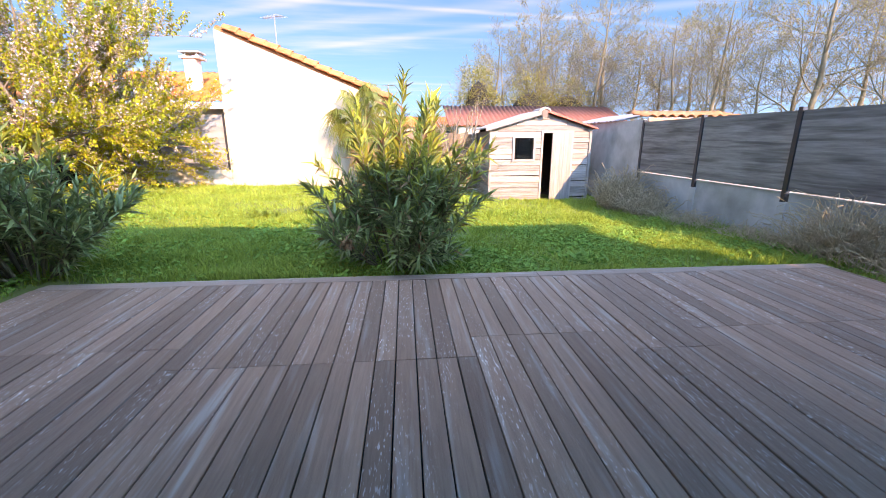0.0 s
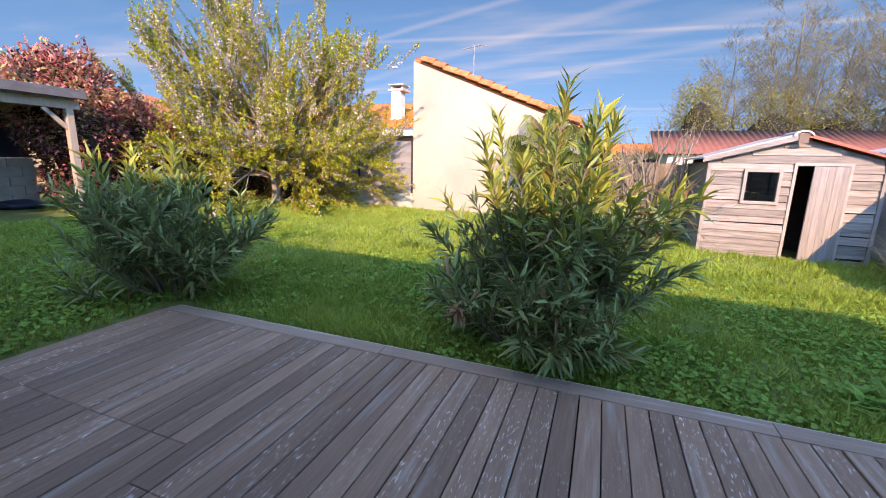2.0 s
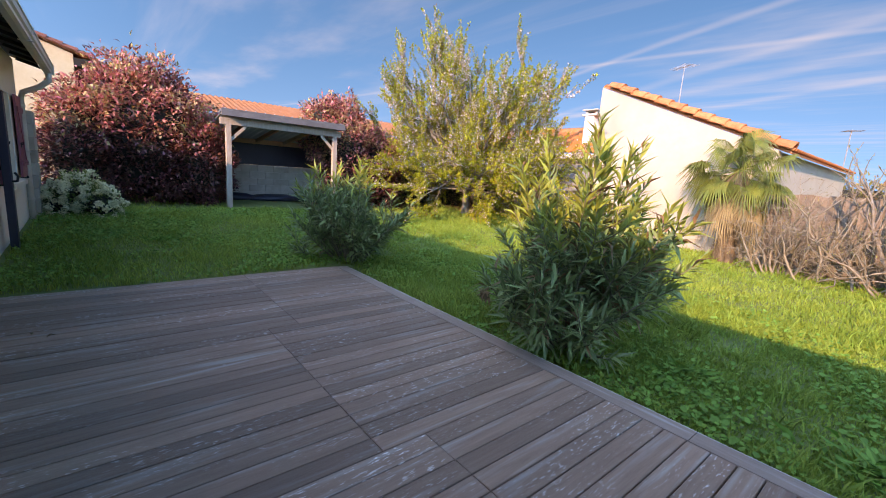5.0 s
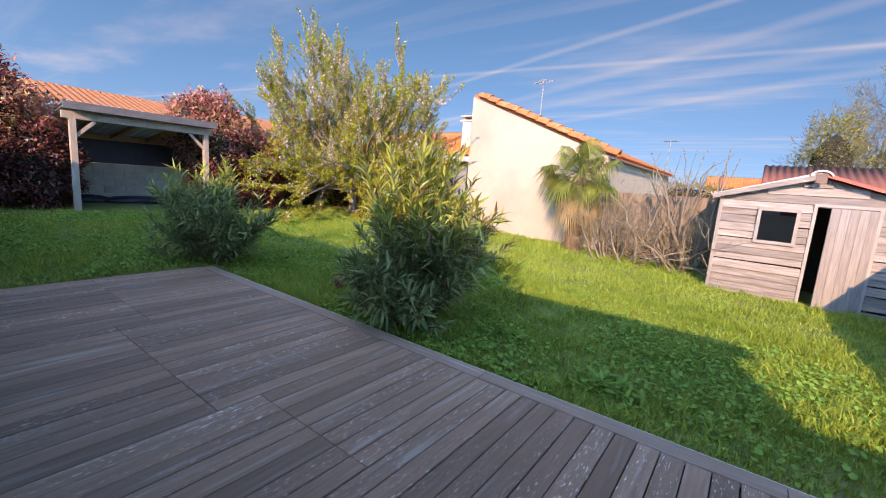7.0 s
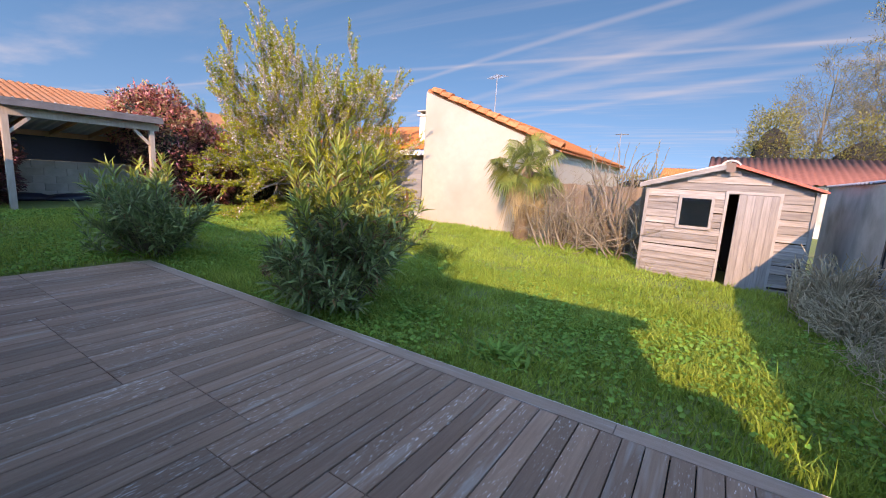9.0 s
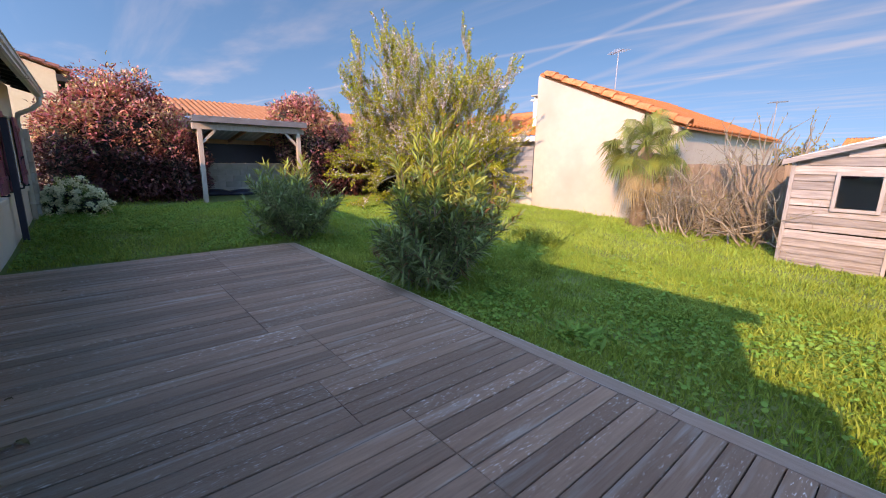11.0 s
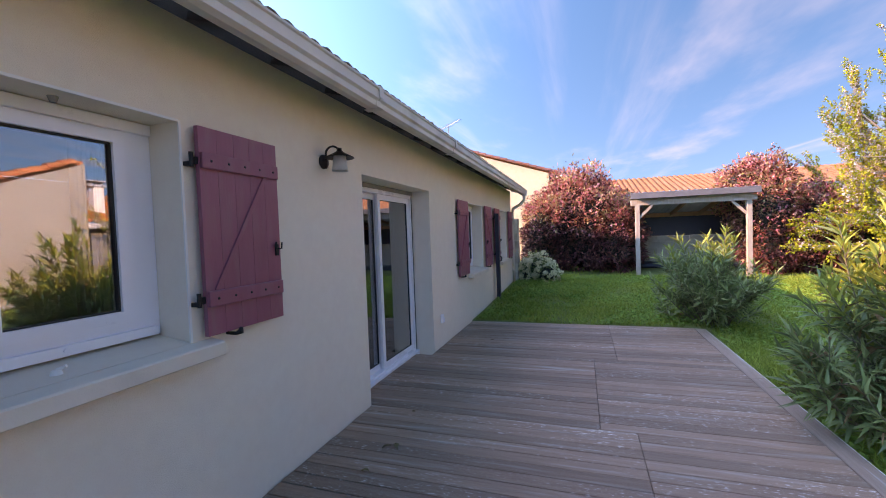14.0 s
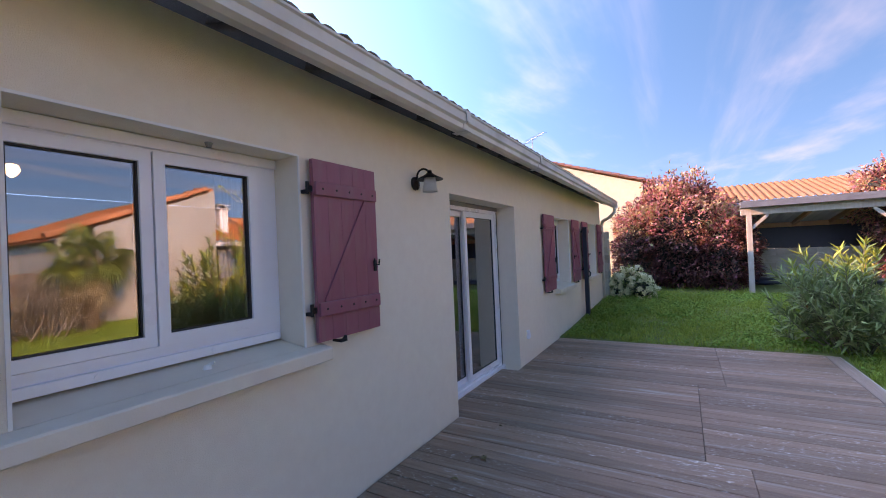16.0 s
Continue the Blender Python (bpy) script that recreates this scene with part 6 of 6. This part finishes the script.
def build_far_trees():
    def one(seed, h):
        rng = np.random.default_rng(seed)
        t = thing("bare_tree", "tall bare winter tree with a fine grey-brown crown", "tree", (0, 0, 0), group="bare trees behind the gardens")
        out, tips = [[], [], [], []], []
        trunk = [np.array((0, 0, -0.3)), np.array((0.1, 0.05, h * 0.2)), np.array((-0.05, 0.1, h * 0.42)), np.array((0.1, 0, h * 0.65)), np.array((0.05, 0.05, h * 0.95))]
        out[0].append((trunk, [0.16, 0.13, 0.10, 0.06, 0.02]))
        for k in range(15):
            f = 0.22 + 0.74 * (k + rng.random()) / 15
            p = trunk[0] + (trunk[-1] - trunk[0]) * f
            a = k * 2.4 + rng.normal(0, 0.3)
            grow(rng, p, (math.cos(a), math.sin(a), rng.uniform(0.35, 1.0)), h * 0.42 * (1.15 - f * 0.7), 0.05 * (1.2 - f), 1, out, tips, 0.75, 0.2, (0, 9, 8), 0.17, 0.55, 0.2)
        tubes_mesh("trunk", out[0], M_BARK_FAR, t, 7)
        fine = [(pp, np.maximum(rr, 0.0065)) for pp, rr in out[1] + out[2] + out[3]]
        tubes_mesh("branches", fine, M_BARK_FAR, t, 3).name = "branch_network"
        P, D = along(rng, tips, 3, 0.05)
        s = rng.random(len(P)) < 0.4
        leaves("bud_growth", P[s], D[s], 0.10, 0.05, M_FARLEAF, t)["kind"] = "stuff"
        return t
    kinds = [one(81, 8.2), one(82, 9.4), one(83, 8.8)]
    rng = np.random.default_rng(84)
    spots = [(9.5, 34, 0.85), (13, 33, 0.9), (16.5, 36, 1.05), (19.5, 32, 1.0), (23, 35, 1.15), (26, 30, 1.0), (29.5, 33, 1.1), (33, 30, 1.0), (37, 32, 1.15), (41, 28, 1.0), (45.5, 29, 1.1), (50, 27, 1.05), (55, 28, 1.1), (11, 44, 1.2), (18, 43, 1.3), (21.5, 41, 1.1), (25, 45, 1.35), (31.5, 42, 1.2), (35, 44, 1.3), (39, 40, 1.15), (43, 42, 1.3), (48, 38, 1.2), (53, 36, 1.2)]
    for k, (ang, dist, s) in enumerate(spots):
        a = radians(ang + rng.normal(0, 0.7))
        dist += rng.normal(0, 1.2)
        if 2 < dist * math.sin(a) < 17:
            dist, s = max(dist, 39.0), s * 1.12
        m = pose(dist * math.sin(a), dist * math.cos(a), -0.5, rng.normal(0, 2.5), rng.normal(0, 2.5), rng.uniform(0, 360)) @ Matrix.Scale(s * rng.uniform(0.88, 1.1), 4)
        if k < 3:
            kinds[k].matrix_basis = m
        else:
            ob = copy_thing(kinds[k % 3], m)
            ob.matrix_basis = m
    for x, y, r, h in ((5.9, 34.6, 1.5, 3.4), (10.3, 35.4, 2.2, 3.0), (13.8, 36.2, 2.4, 2.9)):
        build_hedge("spring_shrub", [((x, y, h), (r, r, h))], 7000, int(x * 10), [(M_FARLEAF, "foliage"), (M_FARLEAF, "young_foliage")], "rounded olive shrub behind the red roof", "shrub", (0.12, 0.22))
    for x, y, r, h in ((-1.5, 38, 3.5, 1.6), (4.0, 40, 3.5, 1.5), (14, 38, 5, 1.7), (24, 36, 5, 1.9), (33, 28, 5, 1.9)):
        build_hedge("far_hedge", [((x, y, h - 0.4), (r, 1.5, h))], 2600, int(x * 7 + 99), [(M_FARLEAF, "foliage"), (M_BROWNLEAF, "brown_foliage")], "distant low spring hedge on the horizon", "hedge", (0.18, 0.32))
    far = thing("far_house", "distant pale house with an orange roof beyond the gardens", "house", (2.5, 48, 0))
    boxpart("wall", (-1.0, 7.5, 46, 52, -0.5, 2.6), M_WHITEWALL, far)
    tile_sheet("roof_tiles", (-1.3, 45.6, 2.6), (1, 0, 0), (0, 1, 0.36), 9.1, 3.6, M_TILE, far)


build_far_trees()


# ---- grass ----
def lawn_mask(x, y):
    deck = (x > -3.37) & (x < 4.58) & (y < 4.33)
    house = (y < 0.66) & (x > -8.2)
    hut = (x > 2.25) & (x < 5.06) & (y > 11.4) & (y < 13.3)
    walls = (y > 13.6) | (x > 5.6)
    port = (x < -9.4) & (x > -12.8) & (y > 4.2) & (y < 6.9)
    return ~(deck | house | hut | walls | port)


def build_grass():
    rng = np.random.default_rng(91)
    X, Y = [], []
    for n, x0, x1, y0, y1 in ((150000, -3.5, 5.6, 4.3, 8.5), (90000, -9.5, -3.4, 0.6, 8.5), (110000, -10.5, 5.6, 8.5, 13.6), (20000, -13, -9.5, 0.0, 13.6), (5000, 4.58, 5.6, 0.6, 4.3)):
        X.append(rng.uniform(x0, x1, n)), Y.append(rng.uniform(y0, y1, n))
    x, y = np.concatenate(X), np.concatenate(Y)
    clump = np.sin(x * 2.1 + np.sin(y * 1.7) * 1.5) * np.sin(y * 2.6 + np.sin(x * 1.3)) + 0.6 * np.sin(x * 6.3 + y * 4.1) * np.sin(y * 7.7 - x * 3.1)
    bare = np.sin(x * 0.9 + 1.2) * np.sin(y * 1.1 + 0.4) + 0.5 * np.sin(x * 2.7 - y * 1.9)
    keep = lawn_mask(x, y) & (rng.random(len(x)) < np.clip(0.85 + 0.3 * clump - 0.5 * smooth01(0.75, 1.3, bare), 0.15, 1))
    x, y, clump = x[keep], y[keep], clump[keep]
    n = len(x)
    z = ground(x, y) - 0.005
    h = rng.uniform(0.035, 0.085, n) * (1 + 0.45 * np.clip(clump, -0.6, 1.2)) * (1 + 1.1 * (rng.random(n) < 0.03))
    edge = (y < 4.6) & (x > -3.5) | (x > 5.0) | (y > 13.3)
    h = h * np.where(edge, 1.25, 1.0)
    a = rng.uniform(0, math.tau, n)
    w = rng.uniform(0.003, 0.0062, n) * (1 + 0.06 * np.maximum(y - 4, 0))
    lx, ly = rng.normal(0, 0.5, n) * h, rng.normal(0, 0.5, n) * h
    p = np.stack((x, y, z), 1)
    s = np.stack((np.cos(a) * w, np.sin(a) * w, 0 * w), 1)
    mid = p + np.stack((lx * 0.35, ly * 0.35, h * 0.6), 1)
    tip = p + np.stack((lx, ly, h), 1)
    V = np.stack((p - s, p + s, mid + s * 0.8, mid - s * 0.8, tip), 1).reshape(-1, 3)
    b = np.arange(n)[:, None] * 5
    F = np.concatenate((b + (0, 1, 2), b + (0, 2, 3), b + (3, 2, 4)), 0)
    tagged(new("grass", raw_mesh("grass", V, F, M_GRASS)), "fresh green uncut lawn grass", "grass", kind="stuff")
    # broad-leaved clover in patches
    m = 130000
    x, y = rng.uniform(-9.0, 5.5, m), rng.uniform(0.7, 9.5, m)
    patch = np.sin(x * 1.25 + 0.8) * np.sin(y * 1.4 + 2.0) + 0.5 * np.sin(x * 3.3 + y * 2.2)
    near = smooth01(9.5, 5.0, y)
    keep = lawn_mask(x, y) & (rng.random(m) < np.clip(0.45 + 0.6 * patch, 0.08, 1) * near)
    x, y = x[keep], y[keep]
    n = len(x)
    c = np.stack((x, y, ground(x, y) + rng.uniform(0.03, 0.085, n)), 1)
    nor = unit(np.stack((rng.normal(0, 0.35, n), rng.normal(0, 0.35, n), np.ones(n)), 1))
    t1 = unit(np.cross(nor, unit(rng.normal(0, 1, (n, 3)))))
    t2 = np.cross(nor, t1)
    r = rng.uniform(0.011, 0.025, n)[:, None]
    ring = [c + r * (math.cos(q * math.tau / 5) * t1 + math.sin(q * math.tau / 5) * t2) for q in range(5)]
    V = np.stack([c - nor * r * 0.3] + ring, 1).reshape(-1, 3)
    b = np.arange(n)[:, None] * 6
    F = np.concatenate([b + (0, 1 + q, 1 + (q + 1) % 5) for q in range(5)], 0)
    tagged(new("clover", raw_mesh("clover", V, F, M_CLOVER)), "low green clover leaves growing through the lawn", "clover", kind="stuff")
    # broad grass tufts
    P, D, L = [], [], []
    for k in range(420):
        cx, cy = rng.uniform(-9, 5.2), rng.uniform(0.9, 13.0)
        if not lawn_mask(np.array(cx), np.array(cy)):
            continue
        q = rng.integers(10, 22)
        P.append(np.stack((cx + rng.normal(0, 0.03, q), cy + rng.normal(0, 0.03, q), np.full(q, gz(cx, cy))), 1))
        D.append(np.stack((rng.normal(0, 0.6, q), rng.normal(0, 0.6, q), np.ones(q)), 1))
        L.append(rng.uniform(0.09, 0.2, q))
    P, D, L = np.concatenate(P), np.concatenate(D), np.concatenate(L)
    v, f = leaf_arrays(P, D, L, 0.011, 0.3)
    tagged(new("grass_tufts", raw_mesh("grass_tufts", v, f, M_GRASS)), "taller tufts of coarse lawn grass", "grass", kind="stuff")


build_grass()


# ---- small things on lawn and deck ----
def build_weed(x, y, r, n, seed, label):
    rng = np.random.default_rng(seed)
    z = gz(x, y)
    t = thing("broad_weed", label, "weed", (x, y, z))
    a = rng.uniform(0, math.tau, n)
    P = np.stack((x + r * 0.35 * rng.normal(0, 1, n), y + r * 0.35 * rng.normal(0, 1, n), np.full(n, z + 0.02)), 1)
    D = np.stack((np.cos(a), np.sin(a), rng.uniform(0.3, 1.4, n)), 1)
    leaves("leaf_rosette", P, D, rng.uniform(0.10, 0.2, n), rng.uniform(0.03, 0.05, n), M_CLOVER, t, droop=0.35)["kind"] = "stuff"


build_weed(2.12, 4.92, 0.35, 90, 95, "broad-leaved green weed growing near the deck edge")
build_weed(0.9, 5.35, 0.25, 50, 96, "broad-leaved green weed in the shaded lawn")
build_weed(-5.6, 2.3, 0.35, 70, 97, "broad-leaved green weed patch in the lawn")


def build_grass_clump(x, y, n, h, seed):
    rng = np.random.default_rng(seed)
    P = np.stack((rng.normal(x, 0.16, n), rng.normal(y, 0.16, n), np.full(n, gz(x, y))), 1)
    D = np.stack((rng.normal(0, 0.4, n), rng.normal(0, 0.4, n), np.ones(n)), 1)
    v, f = leaf_arrays(P, D, rng.uniform(0.5, 1.0, n) * h, 0.012, 0.35)
    tagged(new("grass_clump", raw_mesh("grass_clump", v, f, M_GRASS)), "tall clump of coarse grass standing in the lawn", "grass", kind="stuff")


build_grass_clump(-0.85, 8.4, 260, 0.42, 101)
build_grass_clump(-1.7, 8.9, 220, 0.36, 102)
build_grass_clump(-2.6, 8.0, 160, 0.3, 103)
build_grass_clump(0.3, 6.6, 160, 0.28, 104)
dh = thing("dead_flower_head", "withered brown flower head on a thin stalk", "flower", (-0.56, 4.36, gz(-0.56, 4.4)))
tubes_mesh("stalk", [([(-0.28, 4.85, gz(-0.3, 4.8)), (-0.45, 4.55, 0.28), (-0.56, 4.36, 0.36)], [0.006, 0.005, 0.004])], M_OLE_STEM, dh, 5)
_r = np.random.default_rng(105)
leaves("petals", np.array((-0.56, 4.36, 0.33)) + _r.normal(0, 0.018, (40, 3)), _r.normal(0, 1, (40, 3)) + np.array((0, 0, -0.4)), 0.075, 0.028, M_OLE_DEAD, dh, "withered brown petals", droop=0.5)


def build_fallen_leaf(x, y, a, s, seed):
    rng = np.random.default_rng(seed)
    n = 5
    bm = bmesh.new()
    l, r = [], []
    c = []
    for k in range(n + 1):
        t = k / n
        w = s * 0.22 * math.sin(math.pi * min(0.97, t + 0.03)) * rng.uniform(0.7, 1.2)
        z = 0.004 + 0.018 * math.sin(t * 2.6) * rng.uniform(0.5, 1.2)
        c.append(bm.verts.new((s * (t - 0.5), 0, z - 0.003)))
        l.append(bm.verts.new((s * (t - 0.5), w, z + 0.006)))
        r.append(bm.verts.new((s * (t - 0.5), -w, z + 0.004)))
    for k in range(n):
        bm.faces.new((c[k], c[k + 1], l[k + 1], l[k])), bm.faces.new((c[k], r[k], r[k + 1], c[k + 1]))
    ob = single("fallen_leaf", bm, M_OLE_DEAD if seed % 2 else M_PALM_OLD, "curled dry leaf lying on the deck", "leaf", group="dry leaves on the deck")
    ob.location = (x, y, 0.003)
    ob.rotation_euler = (0, 0, a)


for k, (x, y, a, s) in enumerate(((-2.14, 1.13, 0.4, 0.04), (-2.05, 1.24, 2.0, 0.05), (1.13, 1.17, 0.6, 0.11), (1.15, 1.10, 2.2, 0.07), (1.48, 1.10, 1.5, 0.06), (0.53, 1.06, 1.0, 0.05))):
    build_fallen_leaf(x, y, a, s, k)

# ---- timber deck, plank by plank ----
def build_deck():
    d = thing("deck", "weathered grey-brown timber deck with worn white streaks", "deck", (0.5, 2.4, 0), kind="structure")
    x0, x1, y0, y1 = -3.34, 4.55, 0.60, 4.155
    boxpart("deck_base", (x0 + 0.02, x1 - 0.02, y0 + 0.02, y1 + 0.1, -0.16, -0.032), M_JOIST, d)
    step, gap, th = 0.1275, 0.0075, 0.028
    meshes = {}

    def plank(x, w, ya, yb, material, along_x=False, z=0.0):
        key = (round(w, 3), round(yb - ya, 3), material.name)
        if key not in meshes:
            bm = bmesh.new()
            L = yb - ya
            box(bm, -w / 2, w / 2, -L / 2, L / 2, -th, 0, bevel=0.0)
            es = [e for e in bm.edges if all(v.co.z > -0.001 for v in e.verts)]
            bmesh.ops.bevel(bm, geom=es, offset=0.003, segments=1, affect="EDGES")
            meshes[key] = mesh_of("plank", bm, material)
        ob = new("plank", meshes[key])
        ob.parent = d
        ob.location = Vector((x, (ya + yb) / 2, z)) - d.location
        ob.rotation_euler = (RNG.normal(0, 0.0006), RNG.normal(0, 0.004), RNG.normal(0, 0.0005))
        return ob
    k = 0
    x = -0.059 + step / 2 - step * 27
    while x < x1:
        if x > x0:
            if -1.44 < x < 0.45:
                seam = 2.645
            elif 0.45 < x < 1.50 or x > 2.1 or x < -1.44:
                seam = 2.915
            else:
                seam = 2.645
            w = step - gap + RNG.normal(0, 0.0012)
            plank(x, round(w, 3), 0.375 if DOOR[0] + 0.07 < x < DOOR[1] - 0.06 else y0, seam - 0.002, M_PLANK, z=RNG.normal(0, 0.0012))
            plank(x, round(w, 3), seam + 0.002, y1 - 0.004, M_PLANK, z=RNG.normal(0, 0.0012))
        x += step
    # border boards
    def edge(dims):
        boxpart("border_board", dims, M_EDGE, d, bevel=0.003)
    xs = [x0 - 0.0, -1.1, 1.35, 3.2, x1]
    for a, b in zip(xs, xs[1:]):
        edge((a + 0.002, b - 0.002, y1 + 0.003, y1 + 0.145, -0.028, 0.001))
        edge((a + 0.002, b - 0.002, y1 + 0.120, y1 + 0.144, -0.17, -0.0285))
    edge((x0 - 0.024, x0 - 0.002, y0 + 0.01, y1 + 0.145, -0.17, -0.001))
    edge((x1 + 0.002, x1 + 0.024, y0 + 0.01, y1 + 0.145, -0.17, -0.001))

    boxpart("edging_strip", (x0, x1, y1 + 0.1465, y1 + 0.1525, -0.12, -0.002), M_BEAD, d, "thin pale edging strip")


build_deck()
